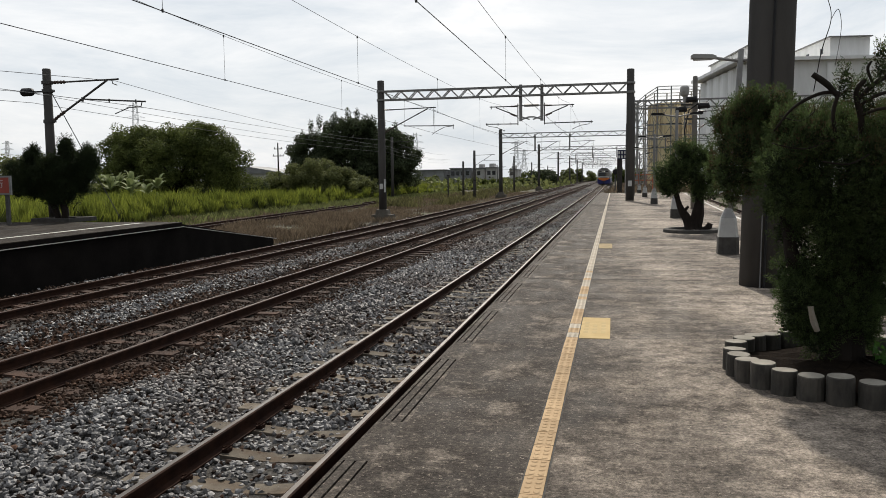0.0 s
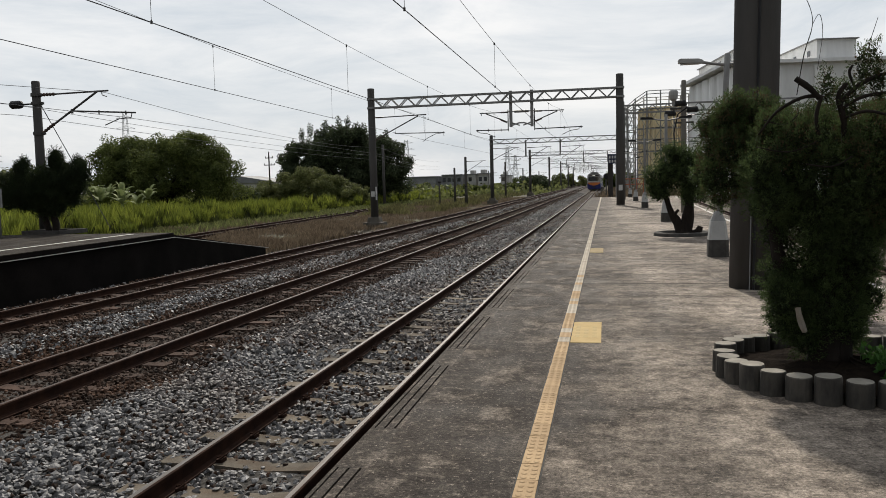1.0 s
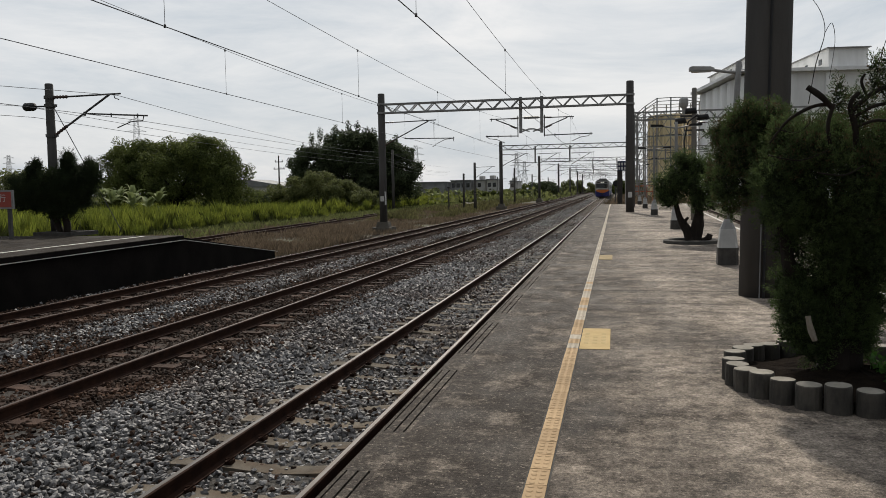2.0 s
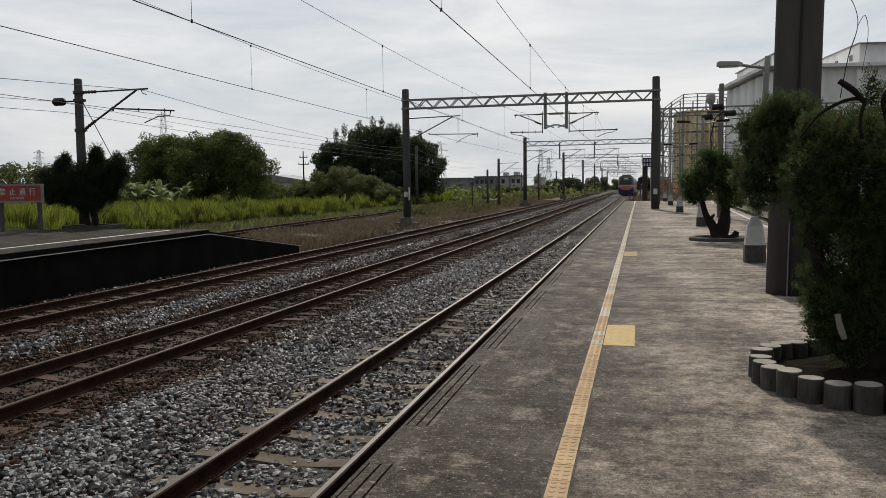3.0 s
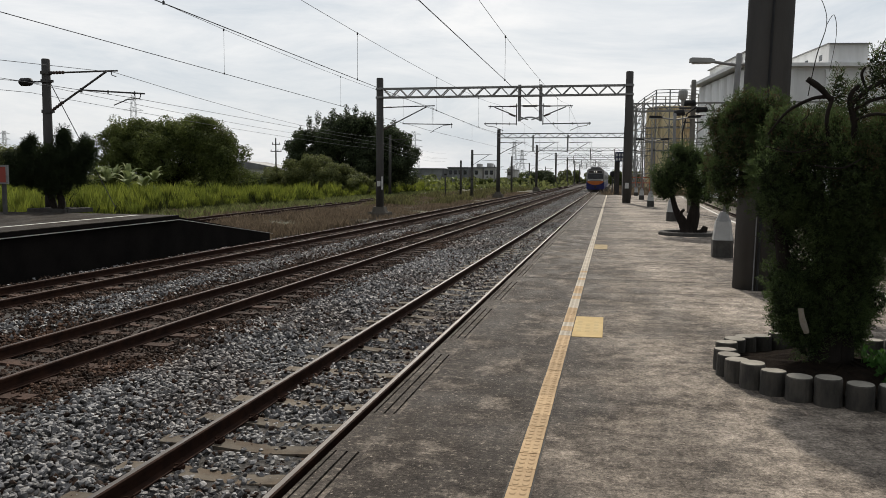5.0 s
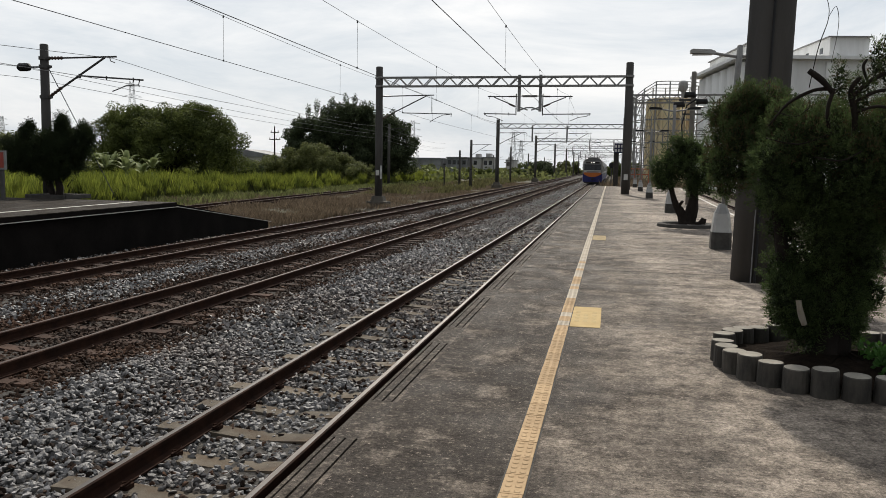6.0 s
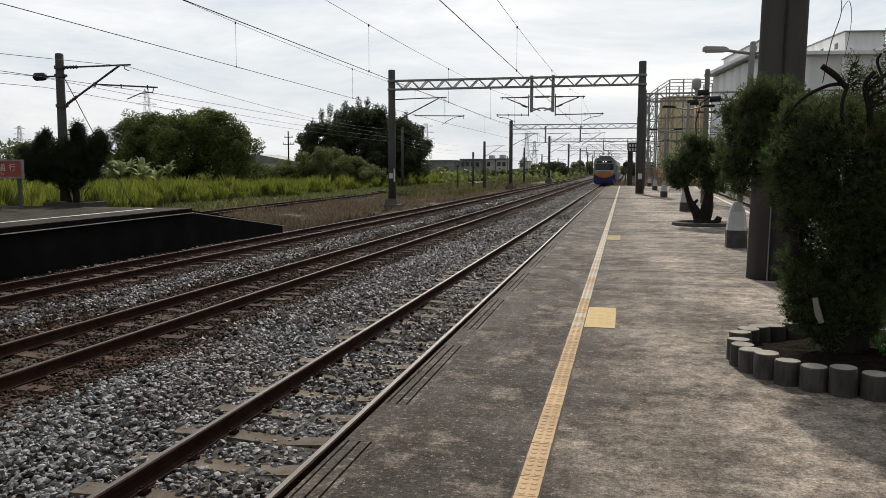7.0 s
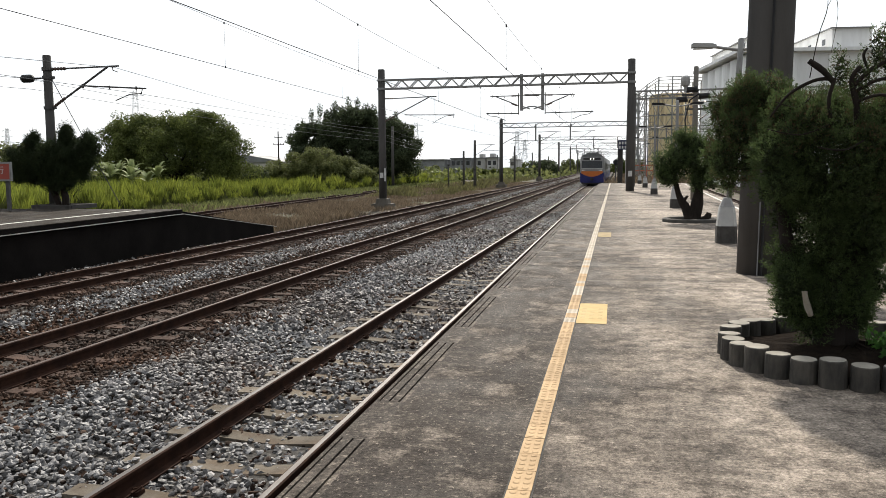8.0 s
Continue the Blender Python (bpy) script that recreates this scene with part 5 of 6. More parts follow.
def build_grass():
    # tall green reeds over the field
    k = 340000
    y = 18 + 215 * RNG.random(k) ** 1.7
    d = 60 * RNG.random(k) ** 2.2
    x = field_edge(y) - d
    tuft = 0.5 + 0.5 * np.sin(x * 1.9 + 2 * np.sin(y * 0.8)) * np.sin(y * 1.7 + np.sin(x * 1.3))
    h = (1.1 + 0.6 * tuft) * np.clip(0.6 + d * 0.4, 0.5, 1)
    keep = (tuft > RNG.uniform(0.15, 0.6, k)) | (d > 7)
    x, y, h, d = x[keep], y[keep], h[keep], d[keep]
    # along the edge the reeds stand in clumps with dark gaps between
    cell = 1.25 + 0.006 * y
    i, j = np.floor(x / cell), np.floor(y / cell)
    cx, cy = (i + 0.5 + 0.33 * np.sin(i * 12.9 + j * 7.3)) * cell, (j + 0.5 + 0.33 * np.sin(i * 4.1 + j * 15.7)) * cell
    near = np.clip((9 - d) / 5, 0, 1)
    pull = 1 - 0.55 * near
    far_off = np.hypot(x - cx, y - cy) / cell
    x, y = cx + (x - cx) * pull, cy + (y - cy) * pull
    h *= 1 + near * (0.28 * np.sin(i * 3.7 + j * 5.1) - 0.55 * np.clip(far_off - 0.15, 0, 1))
    v = blades(x, y, np.full(len(x), SOIL_Z), h * 0.93, 0.007 + 0.00017 * y, 0.30)
    tagged(part("field_reeds", many_mesh("field_reeds", v, [(0, 1, 2, 3)], GRASS), None), "tall bright green reeds covering the field", "grass", kind="stuff")
    # dark leaves low in the clumps' front rows, with shade put into colour
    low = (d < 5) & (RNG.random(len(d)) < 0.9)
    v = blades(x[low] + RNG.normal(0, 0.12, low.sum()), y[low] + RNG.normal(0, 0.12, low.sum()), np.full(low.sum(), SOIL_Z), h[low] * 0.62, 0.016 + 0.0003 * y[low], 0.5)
    tagged(part("old_reeds", many_mesh("old_reeds", v, [(0, 1, 2, 3)], REED_SHADE), None), "dark leaves coloured as shade at the foot of the reeds", "grass", kind="stuff")
    # dry grass round the siding and the island ramp
    k = 190000
    y = 24 + 120 * RNG.random(k) ** 2.0
    lo, hi = field_edge(y) - 0.5, -12.3 - 0.6 * RNG.random(k)
    x = lo + (hi - lo) * RNG.random(k)
    keep = ~((x < -12.0) & (y < 28.4) & (x > -21.6))
    keep &= np.abs((x + 17.6) * 0.996 + y * 0.0855) > 1.25
    n = np.sin(x * 0.9 + 1.3 * np.sin(y * 0.35)) * np.sin(y * 0.5 + x * 0.3)
    keep &= n > RNG.uniform(-0.95, 0.6, k)
    x, y, n = x[keep], y[keep], n[keep]
    v = blades(x, y, np.full(len(x), SOIL_Z), (0.36 + 0.18 * n) * np.clip(1.25 - y / 90, 0.45, 1.0), 0.006 + 0.00018 * y, 0.6)
    tagged(part("dry_grass", many_mesh("dry_grass", v, [(0, 1, 2, 3)], GRASS_DRY), None), "dry brown grass and weeds round the siding", "grass", kind="stuff")
    k = 9000
    y = 30 + 120 * RNG.random(k)
    x = field_edge(y) + 3.5 * RNG.random(k) ** 2
    v = blades(x, y, np.full(k, SOIL_Z), np.full(k, 0.45), 0.02 + 0.0002 * y, 0.8)
    tagged(part("verge_weeds", many_mesh("verge_weeds", v, [(0, 1, 2, 3)], LEAF_C), None), "low green weeds along the field's edge", "grass", kind="stuff")
    k = 22000
    y = 66 + 190 * RNG.random(k) ** 1.3
    x = RNG.uniform(-23.5, -14.5, k) - 0.03 * (y - 66)
    wave = np.sin(x * 0.8 + np.sin(y * 0.2)) * np.sin(y * 0.31 + x * 0.2)
    keep = (wave > RNG.uniform(-0.5, 0.9, k)) & (np.abs((x + 17.6) * 0.996 + y * 0.0855) > 1.0)
    x, y, wave = x[keep], y[keep], wave[keep]
    v = blades(x, y, np.full(len(x), SOIL_Z), 0.42 + 0.34 * wave, 0.014 + 0.00022 * y, 0.7)
    tagged(part("line_weeds", many_mesh("line_weeds", v, [(0, 1, 2, 3)], WEED_DRY), None), "yellowing weeds between the siding and the main tracks", "grass", kind="stuff")
    # dry brush past the platform's end
    k = 9000
    y = 76 + 60 * RNG.random(k) ** 1.5
    x = RNG.uniform(-0.6, 7.0, k) + 0.03 * (y - 76)
    v = blades(x, y, np.full(k, SOIL_Z), 0.7 + 0.7 * np.abs(np.sin(x * 1.3 + np.sin(y * 0.4))), 0.03, 0.6)
    tagged(part("dry_brush", many_mesh("dry_brush", v, [(0, 1, 2, 3)], GRASS_DRY), None), "dry brown brush past the platform end", "grass", kind="stuff")
    # low scrub that closes the distance on both sides of the line
    k = 40000
    y = 130 + 420 * RNG.random(k) ** 1.4
    side = RNG.random(k) < 0.75
    x = np.where(side, RNG.uniform(-230, -14, k) * (0.4 + y / 550), RNG.uniform(14, 90, k))
    n = np.abs(np.sin(x * 0.21 + np.sin(y * 0.05)) * np.sin(y * 0.11 + 1.7))
    z = SOIL_Z + (0.4 + 2.6 * n) * RNG.random(k)
    keep = ~((x > -30) & (x < -8) & (y < 180))
    c = np.stack([x, y, z], 1)[keep]
    v = leaves(c, np.tile([0, 0, 0.3], (len(c), 1)), 1.0, 0.45, droop=0.0)
    tagged(part("far_scrub", many_mesh("far_scrub", v, [(0, 1, 2, 3)], LEAF_C), None), "low hazy scrub closing the distance", "shrubs", kind="stuff")
    k = 16000
    y = 75.5 + 150 * RNG.random(k) ** 1.5
    x = RNG.uniform(-0.9, 2.6, k) + 0.6 + 0.02 * (y - 75)
    v = blades(x, y, np.full(k, SOIL_Z), np.full(k, 1.0), 0.022, 0.6)
    tagged(part("end_grass", many_mesh("end_grass", v, [(0, 1, 2, 3)], GRASS_DRY), None), "dry grass beyond the platform end", "grass", kind="stuff")


# ---- buildings ----
def build_silo():
    g = thing("grain_silo", "white concrete grain silo with ribbed round bays and rooftop houses", "building", pose(15.0, 103, SOIL_Z, 0, 0, 8.1))
    H, D = 16.4, 21.0
    part("wall", Shape().box(0.6, 24, 0, D, 0, H - 0.3), WHITE_WALL, g)
    for k in range(6):
        s = Shape()
        n, y0, y1 = 8, k * 3.5 + 0.15, (k + 1) * 3.5 - 0.15
        vs = []
        for j in range(n + 1):
            a = math.pi * j / n
            vs += [(0.58 - 0.65 * math.sin(a), (y0 + y1) / 2 - math.cos(a) * (y1 - y0) / 2, z) for z in (0, H - 0.6)]
        s.add(vs, [(2 * j, 2 * j + 2, 2 * j + 3, 2 * j + 1) for j in range(n)])
        part("silo_bay", s, WHITE_WALL, g)
    for k in range(5):
        part("pilaster", Shape().box(0.6 + k * 4.6, 1.4 + k * 4.6, -0.35, -0.003, 0, H - 0.6), WHITE_WALL, g)
    part("roof", Shape().box(-0.9, 25, -0.8, D + 0.8, H - 0.298, H + 0.1), WHITE_WALL, g)
    for x0, x1, y0, y1, h in ((1.4, 4.5, 2.5, 20, 1.9), (10.4, 15.0, 0.6, 18, 2.45)):
        r = part("rooftop_house", Shape().box(x0, x1, y0, y1, H + 0.102, H + h), WHITE_WALL, g)
        part("house_roof", Shape().box(x0 - 0.25, x1 + 0.25, y0 - 0.3, y1 + 0.3, H + h + 0.003, H + h + 0.12), STEEL, r)
        for y in (y0 + 2.0, y0 + 6.5):
            part("window", Shape().box(x0 - 0.05, x0 - 0.004, y, y + 0.9, H + 0.8, H + 1.5), GLASS, r)


def build_tanks():
    g = thing("storage_tank", "stained yellow ribbed storage tank inside a steel frame", "tank", pose(8.8, 130, SOIL_Z))
    R, H = 3.5, 13.4
    s = Shape().tube([(0, 0, 0), (0, 0, H), (0, 0, H + 0.3)], [R, R, R * 0.96], 28)
    part("shell", s, TANK, g)
    for k in range(14):
        a = math.pi + math.pi * k / 13
        part("rib", Shape().box(-0.07, 0.07, -0.12, 0.12, 0, H), TANK, g, m=pose(math.cos(a) * (R + 0.05), math.sin(a) * (R + 0.05), 0, 0, 0, math.degrees(a) + 90))
    for z in (3.5, 7.0, 10.5, H):
        part("hoop", Shape().tube([(math.cos(a) * (R + 0.1), math.sin(a) * (R + 0.1), z) for a in [2 * math.pi * i / 28 for i in range(29)]], 0.08, 5), STEEL_DARK, g)
    f = thing("scaffold", "grey steel access frame with stairs and railings round the tank", "scaffold", pose(8.2, 129, SOIL_Z))
    R = 5.1
    n = 16
    ring = [(math.cos(2 * math.pi * i / n) * R, math.sin(2 * math.pi * i / n) * R) for i in range(n)]
    rail_top = [15.8 - 1.9 * min(1.0, max(0.0, (-math.cos(2 * math.pi * i / n) - 0.45) / 0.5)) for i in range(n)]
    for (x, y), top in zip(ring, rail_top):
        part("post", Shape().tube([(x, y, 0), (x, y, top)], 0.10, 6), FRAME_GREY, f)
    for z in (3.4, 6.8, 10.2, 13.2):
        for i in range(n):
            a, b = ring[i], ring[(i + 1) % n]
            part("ring_beam", Shape().tube([(*a, z), (*b, z)], 0.075, 5), FRAME_GREY, f)
    for drop in (0.0, 0.45):
        for i in range(n):
            a, b = ring[i], ring[(i + 1) % n]
            part("handrail", Shape().tube([(*a, rail_top[i] - drop), (*b, rail_top[(i + 1) % n] - drop)], 0.06, 5), FRAME_GREY, f)
    for z in (0, 3.4, 6.8, 10.2):
        for i in range(n):
            a, b = ring[i], ring[(i + 1) % n]
            part("brace", Shape().tube([(*a, z), (*b, z + 3.3)], 0.05, 4), FRAME_GREY, f)
            part("brace", Shape().tube([(*b, z), (*a, z + 3.3)], 0.05, 4), FRAME_GREY, f)
    for k in range(3):
        t = thing("steel_tower", "slim grey lattice tower beside the tank", "tower", pose(3.6 + 1.5 * k, 112 + 8 * k, SOIL_Z), "lattice towers")
        h = (12.5, 10.5, 9.0)[k]
        for sx in (-0.45, 0.45):
            for sy in (-0.45, 0.45):
                part("leg", Shape().bar((sx, sy, 0), (sx, sy, h), 0.09), FRAME_GREY, t)
        for sy in (-0.45, 0.45):
            z = 0.0
            while z < h - 1:
                part("lacing", Shape().bar((-0.45, sy, z), (0.45, sy, z + 1), 0.05), FRAME_GREY, t)
                part("crossbar", Shape().bar((-0.45, sy, z + 1), (0.45, sy, z + 1), 0.05), FRAME_GREY, t)
                z += 1


def build_yard_gantry():
    for y, x0, x1, z in ((62, 1.32, 20, 6.75), (118, 2.6, 22, 7.0)):
        g = thing("yard_gantry", "steel lattice beam on concrete masts over the goods yard", "gantry", pose(0, y, 0), "yard gantries")
        part("lattice_beam", truss(x0, x1, z - 0.28, z + 0.28, bay=1.1), STEEL, g)
        for x in (x0, x1):
            part("mast", mast_shape(SOIL_Z if (y > 75 or x > 8) else 0.0, z + 0.6, 0.2, 0.17), CONCRETE, g, m=pose(x, 0, 0), smooth=True)
        for x in (x0 + 4.5, x0 + 8.5):
            cantilever(g, x, x + 2.2, top=z - 0.6, foot=z - 1.9, reg=z - 1.6, wire=z - 2.2)
            part("drop_post", Shape().box(x - 0.08, x + 0.08, -0.08, 0.08, z - 2.1, z), STEEL, g)


def pylon(x, y, h, w):
    t = thing("power_pylon", "grey lattice power pylon far beyond the field", "pylon", pose(x, y, SOIL_Z, 0, 0, 20), "power pylons")
    lev = [(0, w), (h * 0.35, w * 0.6), (h * 0.62, w * 0.3), (h, w * 0.16)]
    th = 0.00028 * math.hypot(x, y)
    for sx in (-1, 1):
        for sy in (-1, 1):
            part("leg", Shape().tube([(sx * a / 2, sy * a / 2, z) for z, a in lev], th, 4), HAZY_STEEL, t)
    s = Shape()
    n = 9
    for i in range(n):
        za, zb = h * i / n, h * (i + 1) / n
        wa, wb = np.interp(za, [l[0] for l in lev], [l[1] for l in lev]), np.interp(zb, [l[0] for l in lev], [l[1] for l in lev])
        for sy in (-1, 1):
            s.tube([(-wa / 2, sy * wa / 2, za), (wb / 2, sy * wb / 2, zb)], th * 0.6, 4)
            s.tube([(wa / 2, sy * wa / 2, za), (-wb / 2, sy * wb / 2, zb)], th * 0.6, 4)
    part("lacing", s, HAZY_STEEL, t)
    for z, a in ((h * 0.70, 0.95), (h * 0.82, 0.85), (h * 0.94, 0.75)):
        s = Shape()
        s.tube([(-a * w * 0.55, 0, z), (0, 0, z + h * 0.035), (a * w * 0.55, 0, z)], th * 0.8, 4)
        s.tube([(-a * w * 0.55, 0, z), (a * w * 0.55, 0, z)], th * 0.8, 4)
        part("crossarm", s, HAZY_STEEL, t)


def build_distance():
    for x, y, h, w in ((-258, 400, 47, 11), (-97, 390, 26, 9), (-477, 560, 38, 10), (-62, 520, 27, 8), (-70, 640, 26, 8)):
        pylon(x, y, h, w)
    r = random.Random(8)
    for x0, x1, y, h, mat, label in ((-57.4, -48.6, 230, 5.25, BUILDING_DARK, "long low grey metal-clad shed beyond the field"),
                                     (-46.8, -40.8, 230, 5.6, BUILDING_DARK, "dark flat-roofed workshop beyond the field"),
                                     (-39.3, -36.7, 231, 5.6, BUILDING, "pale narrow house beyond the field"),
                                     (-36.0, -33.0, 229, 5.7, BUILDING, "pale two-storey house beyond the field"),
                                     (-33.5, -30.8, 262, 5.4, BUILDING, "pale two-storey house beyond the field")):
        w, d = x1 - x0, 10
        b = thing("far_building", label, "building", pose((x0 + x1) / 2, y, SOIL_Z), "distant buildings")
        part("wall", Shape().box(-w / 2, w / 2, 0, d, 0, h), mat, b)
        part("roof", Shape().box(-w / 2 - 0.2, w / 2 + 0.2, -0.3, d + 0.3, h + 0.003, h + 0.25), BUILDING_DARK, b)
        for i in range(max(1, int(w // 1.5))):
            for z in (1.2, 3.7):
                if mat is BUILDING or (w < 7 and z > 3):
                    x = -w / 2 + 0.3 + i * 1.45
                    part("window", Shape().box(x, x + 0.95, -0.05, -0.004, z, z + 1.2), GLASS, b)
        if mat is BUILDING:
            part("roof_house", Shape().box(-w * 0.3, w * 0.15, 2, 6, h + 0.254, h + 1.3), BUILDING, b)
    b = thing("far_shed", "pale-roofed low shed behind the trees", "building", pose(-80, 165, SOIL_Z), "")
    part("wall", Shape().box(-9, 9, 0, 12, 0, 4.4), BUILDING, b)
    part("roof", Shape().extrude([(-9.4, 4.4), (0, 6.0), (9.4, 4.4), (9.4, 4.3), (-9.4, 4.3)], -0.4, 12.4), BUILDING_DARK, b)
    p = thing("telegraph_pole", "wooden telegraph pole with crossarms behind the field", "pole", pose(-65.5, 150, SOIL_Z))
    part("post", Shape().tube([(0, 0, 0), (0, 0, 10.2)], [0.2, 0.12], 8), BARK, p)
    part("crossarm", Shape().box(-0.8, 0.9, -0.08, 0.08, 8.9, 9.05), BARK, p)
    part("crossarm", Shape().box(-1.1, 1.2, -0.08, 0.08, 7.5, 7.65), BARK, p)
    for x, zz in ((-1.0, 7.65), (1.1, 7.65), (-0.7, 9.05), (0.8, 9.05), (0.45, 7.65)):
        part("insulator", Shape().tube([(x, 0, zz), (x, 0, zz + 0.12), (x, 0, zz + 0.3)], [0.05, 0.09, 0.05], 6), POLE_PALE, p)
    k = 26
    vs = []
    for i in range(k + 1):
        x = -900 + 1500 * i / k
        vs += [(x, 1150, SOIL_Z), (x, 1150, 2.2 + 2.5 * r.random())]
    tagged(part("backdrop", Shape().add(vs, [(2 * i, 2 * i + 2, 2 * i + 3, 2 * i + 1) for i in range(k)]), LEAF_C), "low hazy green distance along the horizon", "backdrop", kind="structure")


# ---- train ----
def build_train():
    t = thing("train", "blue and grey electric multiple unit with an orange front band", "train")
    W = 1.42

    def front(x):
        return -0.22 * (1 - (x / W) ** 2)

    def section(z):
        return W * (0.96 if z < 0.5 else 1.0) if z < 2.5 else W * (1 - 0.10 * ((z - 2.5) / 1.0) ** 2)

    def shell(z0, z1, y1, nz=4):
        """A band of the body from the bowed front back to y1."""
        s = Shape()
        nx = 8
        rows = []
        for i in range(nz + 1):
            z = z0 + (z1 - z0) * i / nz
            w = section(z)
            row = [(w, y1, z), (w, 0.35, z)]
            for j in range(nx + 1):
                x = w * 0.96 * (1 - 2 * j / nx)
                row.append((x, front(x) + 0.10 * max(0, z - 2.2) ** 1.5, z))
            row += [(-w, 0.35, z), (-w, y1, z)]
            rows.append(row)
        n = len(rows[0])
        s.add([p for r in rows for p in r], [(i * n + j, i * n + j + 1, (i + 1) * n + j + 1, (i + 1) * n + j) for i in range(nz) for j in range(n - 1)] + [tuple(range(n)), tuple(range(nz * n, nz * n + n))])
        return s

    def panel(z_low, z_high, x0, x1, proud, mat, name, label="", n=12):
        s = Shape()
        vs = []
        for j in range(n + 1):
            x = x0 + (x1 - x0) * j / n
            for z in (z_low(x), z_high(x)):
                y = front(x) + 0.10 * max(0, z - 2.2) ** 1.5
                vs += [(x, y - proud, z), (x, y + 0.02, z)]
        fs = []
        for j in range(n):
            a, b = 4 * j, 4 * j + 4
            fs += [(a, b, b + 2, a + 2), (a + 1, a + 3, b + 3, b + 1), (a, a + 1, b + 1, b), (a + 2, b + 2, b + 3, a + 3)]
        s.add(vs, fs)
        part(name, s, mat, t, label)

    part("lower_body", shell(0.28, 1.45, 20), TRAIN_BLUE, t, "dark blue lower body")
    part("upper_body", shell(1.453, 3.3, 20, 8), TRAIN_GREY, t, "grey upper body")
    r = Shape()
    pr = [(-1.30, 3.30), (-1.05, 3.52), (-0.6, 3.62), (0.6, 3.62), (1.05, 3.52), (1.30, 3.30)]
    r.extrude(pr, 0.12, 20)
    part("roof", r, TRAIN_ROOF, t)
    panel(lambda x: 0.98 + 0.42 * (abs(x) / 1.25) ** 2, lambda x: 1.62, -1.25, 1.25, 0.014, TRAIN_ORANGE, "front_band", "orange smile-shaped band")
    panel(lambda x: 1.95, lambda x: 2.82, -1.18, 1.18, 0.02, GLASS, "windscreen", "wide dark windscreen")
    panel(lambda x: 2.92, lambda x: 3.20, -1.0, 1.0, 0.012, TRAIN_DARK, "headlight_panel")
    for x in (-0.17, 0.17):
        part("headlight", Shape().tube([(x, front(x) + 0.03, 3.06), (x, front(x) + 0.055, 3.06)], 0.075, 12), HEADLAMP, t, "lit white headlight")
    panel(lambda x: 2.97, lambda x: 3.15, 0.45, 0.95, 0.02, BLACK, "destination_display")
    for x in (-1.0, 1.0):
        panel(lambda q: 1.66, lambda q: 1.78, x - 0.16, x + 0.16, 0.02, SIGN_WHITE, "tail_light")
    panel(lambda x: 1.86, lambda x: 1.945, -1.24, 1.24, 0.016, SIGN_WHITE, "windscreen_sill", "pale sill under the windscreen")
    for x in (-0.5, 0.5):
        part("wiper", Shape().tube([(x, front(x) - 0.03, 1.96), (x + 0.3, front(x + 0.3) - 0.03, 2.45)], 0.015, 5), BLACK, t)
    part("coupler", Shape().box(-0.18, 0.18, -0.55, 0.1, 0.55, 0.85, bevel=0.05), TRAIN_DARK, t)
    part("pilot", Shape().box(-1.2, 1.2, -0.12, 0.3, 0.1, 0.35, bevel=0.15), TRAIN_DARK, t)
    part("roof_unit", Shape().box(-0.75, 0.75, 1.6, 4.2, 3.6, 3.85, bevel=0.15), TRAIN_ROOF, t)
    part("roof_unit", Shape().box(-0.75, 0.75, 11, 15, 3.6, 3.85, bevel=0.15), TRAIN_ROOF, t)
    p = Shape()
    p.tube([(-0.5, 6.0, 3.65), (-0.4, 7.2, 4.25), (-0.75, 6.2, 4.70), (0.75, 6.2, 4.70), (0.4, 7.2, 4.25), (0.5, 6.0, 3.65)], 0.03, 5)
    part("pantograph", p, STEEL_DARK, t)
    for k in range(1, 4):
        c = Shape()
        y0 = k * 20.4
        c.extrude([(-W, 1.45), (-W, 2.5), (-1.30, 3.3), (-0.6, 3.6), (0.6, 3.6), (1.30, 3.3), (W, 2.5), (W, 1.45)], y0, y0 + 20)
        part("coach_upper", c, TRAIN_GREY, t)
        part("coach_lower", Shape().box(-W * 0.985, W * 0.985, y0, y0 + 20, 0.3, 1.447), TRAIN_BLUE, t)
        part("gangway", Shape().box(-0.5, 0.5, y0 - 0.4, y0, 0.9, 3.0), TRAIN_DARK, t)
    for k in range(4):
        for sx in (-1, 1):
            for i in range(7):
                y = k * 20.4 + 2.2 + i * 2.5
                x = sx * (W + 0.004)
                nm = "side_door" if i in (1, 3, 5) else "side_window"
                z0 = 1.0 if nm == "side_door" else 1.75
                part(nm, Shape().box(min(x, x - sx * 0.02), max(x, x - sx * 0.02), y, y + (1.3 if nm == "side_door" else 1.7), z0, 2.55), TRAIN_GREY if nm == "side_door" else GLASS, t)
        for y in (3.2, 16.8):
            b = part("bogie", Shape().box(-1.05, 1.05, k * 20.4 + y - 1.5, k * 20.4 + y + 1.5, 0.30, 0.62, bevel=0.2), TRAIN_DARK, t)
            for wy in (-1.05, 1.05):
                for sx in (-0.5335, 0.5335):
                    yy = k * 20.4 + y + wy
                    part("wheel", Shape().tube([(sx - 0.06, yy, 0.43), (sx + 0.06, yy, 0.43)], 0.43, 18), STEEL_DARK, b)
    return t


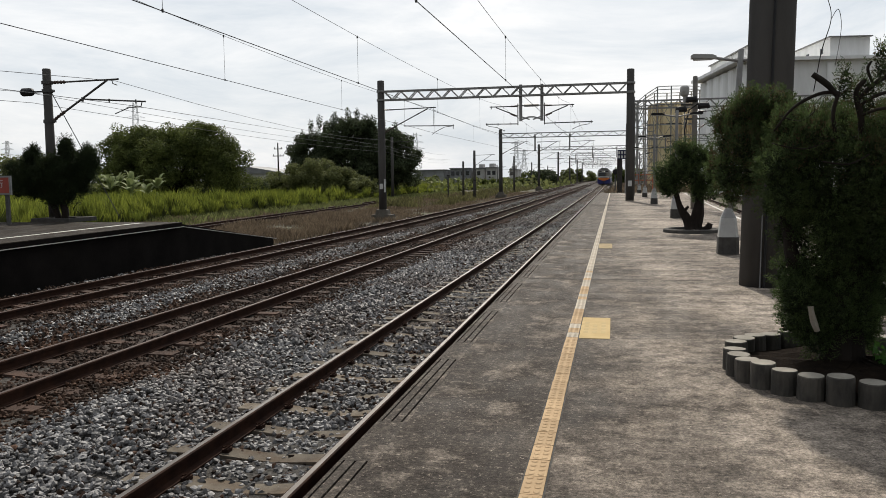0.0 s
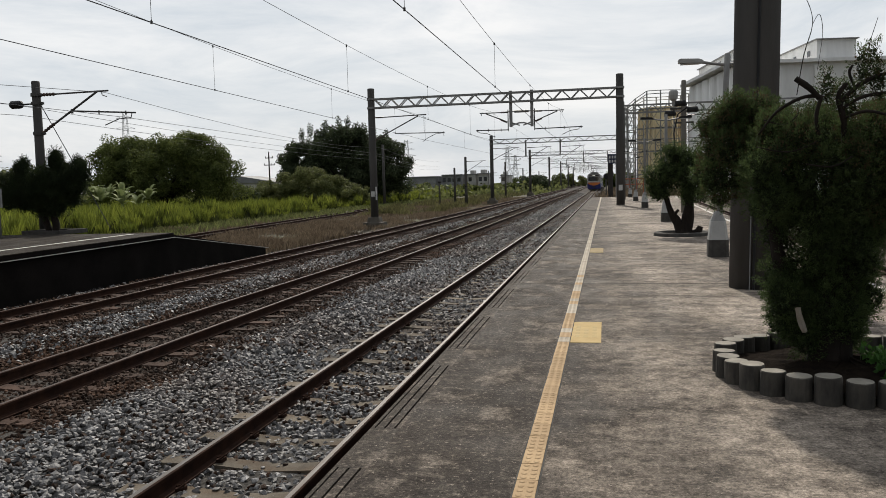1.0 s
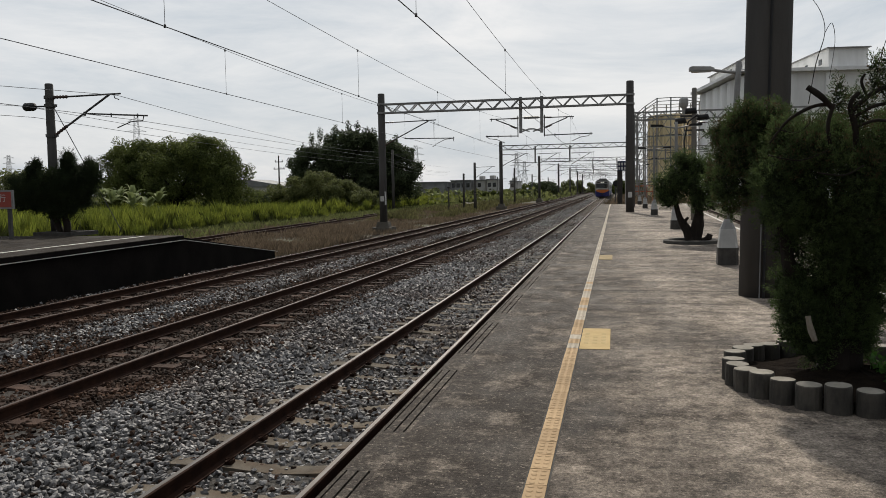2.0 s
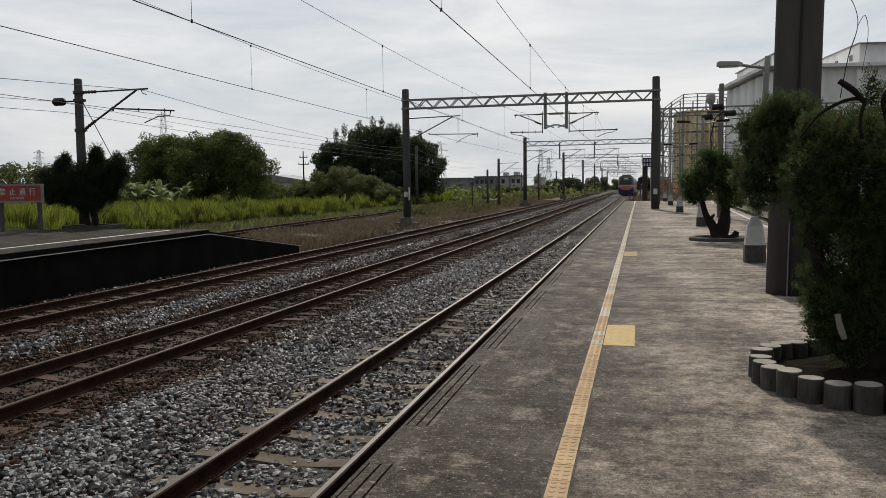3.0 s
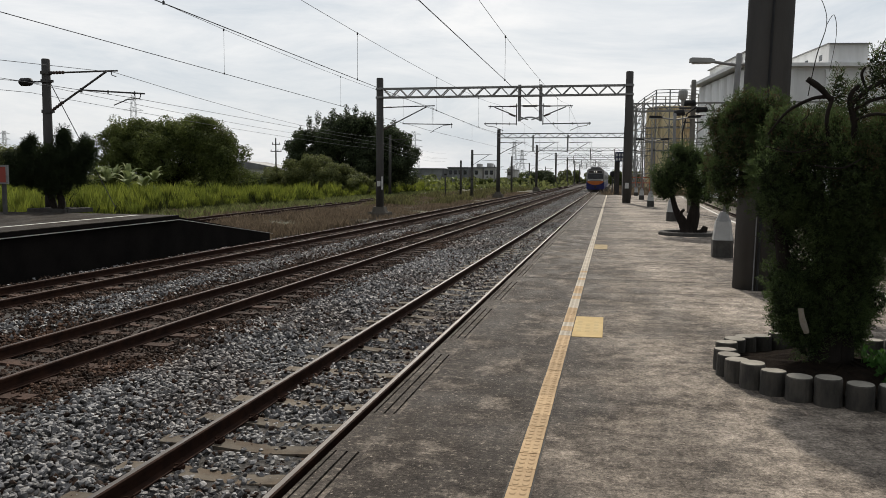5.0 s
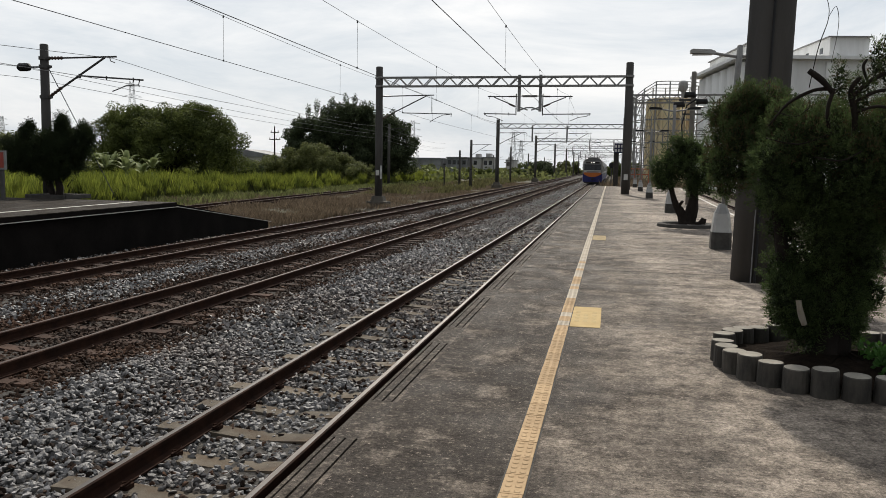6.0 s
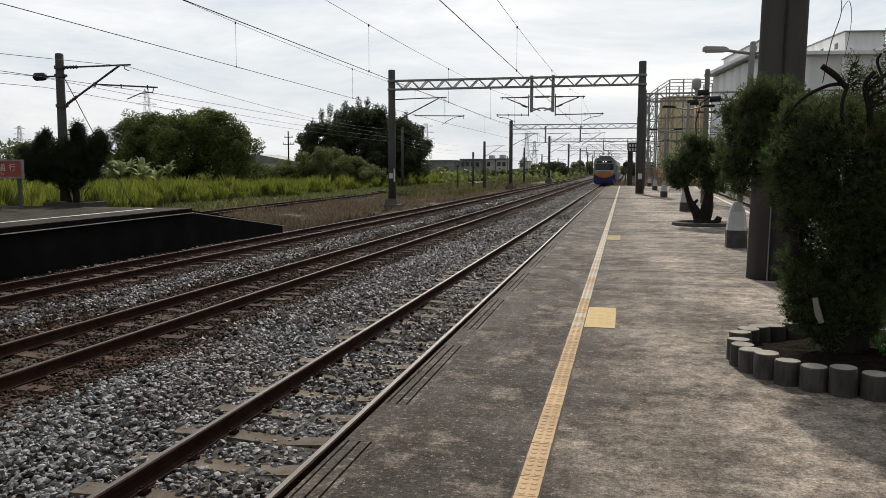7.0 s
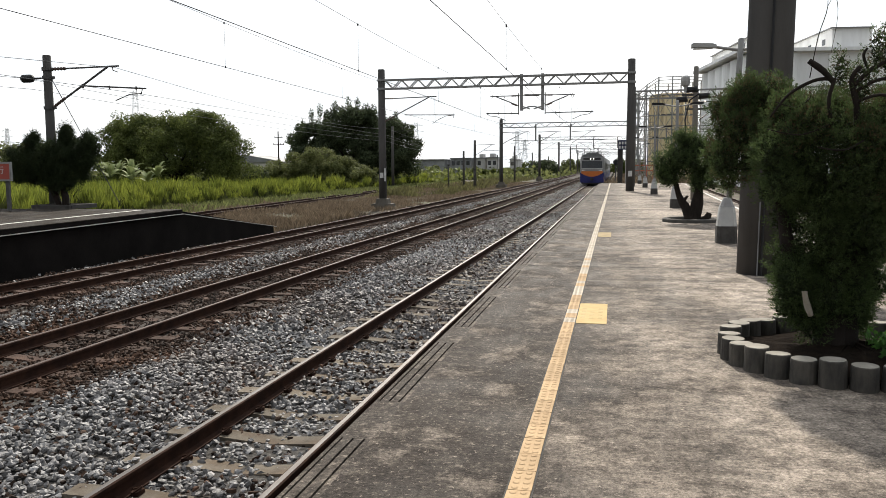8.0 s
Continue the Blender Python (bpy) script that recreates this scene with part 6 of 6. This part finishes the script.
# ---- loose stones ----
def build_stones():
    phi = (1 + 5 ** 0.5) / 2
    ico = np.array([(-1, phi, 0), (1, phi, 0), (-1, -phi, 0), (1, -phi, 0), (0, -1, phi), (0, 1, phi), (0, -1, -phi), (0, 1, -phi), (phi, 0, -1), (phi, 0, 1), (-phi, 0, -1), (-phi, 0, 1)]) / 1.9
    faces = [(0, 11, 5), (0, 5, 1), (0, 1, 7), (0, 7, 10), (0, 10, 11), (1, 5, 9), (5, 11, 4), (11, 10, 2), (10, 7, 6), (7, 1, 8), (3, 9, 4), (3, 4, 2), (3, 2, 6), (3, 6, 8), (3, 8, 9), (4, 9, 5), (2, 4, 11), (6, 2, 10), (8, 6, 7), (9, 8, 1)]
    octa = np.array([(1, 0, 0), (-1, 0, 0), (0, 1, 0), (0, -1, 0), (0, 0, 1), (0, 0, -1)], float)
    ofaces = [(0, 2, 4), (2, 1, 4), (1, 3, 4), (3, 0, 4), (2, 0, 5), (1, 2, 5), (3, 1, 5), (0, 3, 5)]

    def scatter(name, base, fc, x0, x1, y0, y1, per, size, label):
        k = int((x1 - x0) * (y1 - y0) * per)
        x, y = RNG.uniform(x0, x1, k), RNG.uniform(y0, y1, k)
        z = np.full(k, BED)
        dist = np.min(np.abs(x[:, None] - np.array(TRACKS)[None]), 1)
        z += np.where(dist < 1.25, -0.005, np.clip((dist - 1.25) * 0.12, 0, 0.06)) + 0.02 * np.sin(x * 2.3 + y * 0.7) * np.sin(y * 1.3)
        z += RNG.uniform(-0.015, 0.03, k)
        far = np.clip(y - 40, 0, 230)
        z += 0.0040 * far
        off = np.abs((y[:, None] + 12 - np.array(SHIFTS)[None] + 0.334) % 0.668 - 0.334)
        on = ((np.abs(x[:, None] - np.array(TRACKS)[None]) < 1.02) & (off < 0.10)).any(1)
        z -= np.where(on & (RNG.random(k) < np.where(x > -4.5, 0.72, 0.4)), 0.12, 0.0)
        v = base[None] * RNG.uniform(0.55, 1.35, (k, len(base), 1)) * RNG.uniform(0.6, 1.5, (k, 1, 3)) * size
        a, b = RNG.uniform(0, 6.28, k), RNG.uniform(-0.9, 0.9, k)
        ca, sa, cb, sb = np.cos(a)[:, None], np.sin(a)[:, None], np.cos(b)[:, None], np.sin(b)[:, None]
        X, Y, Z = v[..., 0], v[..., 1], v[..., 2] * 0.75
        Y, Z = Y * cb - Z * sb, Y * sb + Z * cb
        X, Y = X * ca - Y * sa, X * sa + Y * ca
        v = np.stack([X + (x + 0.0035 * far)[:, None], Y + y[:, None], Z + z[:, None]], -1)
        # brake dust and rust lie thick between the rails of the two far tracks
        side = np.abs(x[:, None] - np.array(TRACKS)[None]) + 0.18 * np.sin(y[:, None] * 1.1 + 2 * np.sin(x[:, None] * 3))
        share = (np.clip((1.75 - side) / 0.7, 0, 1) * np.array([0.10, 0.95, 0.90])[None]).max(1) + 0.07 + 0.2 * (x < -7.6)
        rusty = RNG.random(k) < share
        tagged(part(name, many_mesh(name, v[~rusty], fc, STONE), None), label, "ballast", kind="stuff")
        tagged(part("rusty_ballast_stones", many_mesh("rusty_ballast_stones", v[rusty], fc, STONE_RUST), None), "rust-brown crushed stones along the rails", "ballast", kind="stuff")

    lab = "loose grey crushed stones between the tracks"
    scatter("ballast_stones", ico, faces, -8.0, -1.5, 2.4, 9.5, 600, 0.0275, lab)
    scatter("ballast_stones", octa, ofaces, -12.3, -1.5, 9.5, 24, 285, 0.038, lab)
    scatter("ballast_stones", octa, ofaces, -12.3, -8.0, 4.0, 9.5, 380, 0.036, lab)
    scatter("ballast_stones", octa, ofaces, -12.2, -1.5, 24, 48, 150, 0.040, lab)
    scatter("ballast_stones", octa, ofaces, -12.2, -1.5, 48, 78, 60, 0.046, lab)
    scatter("ballast_stones", octa, ofaces, -12.2, -1.5, 78, 150, 16, 0.055, lab)


build_wires()
for k, y in enumerate(SPANS[2:]):
    build_gantry(y, detail=k == 0, xr=0.86 if k == 0 else 1.35 + 0.016 * (y - 99), right_base=0.0 if k == 0 else SOIL_Z - climb(y),
                 posts=((-4.2, TRACKS[1]), (0.1, TRACKS[0])) if k == 2 else ((-9.7, TRACKS[1]), (-5.5, TRACKS[0])))
build_island_mast()
build_side_masts()
build_lineside_posts()
build_near_pole()
build_lamps()
build_speaker_pole()
build_sign_panel()
build_island_sign()
build_planter()
build_near_tree()
build_small_tree()
build_island_trees()
build_far_trees()
build_grass()
build_silo()
build_tanks()
build_yard_gantry()
build_distance()
train = build_train()
build_stones()


def motions():
    walk(train, [(t, pose(TRACKS[0] + sway(y), y, RAIL + climb(y), 0.22, 0, -0.2)) for t, y in
                 ((0.0, 186.4), (1.5, 169.5), (3.0, 152.5), (4.5, 135.6), (6.0, 118.6), (7.0, 107.3), (8.0, 96))])


motions()
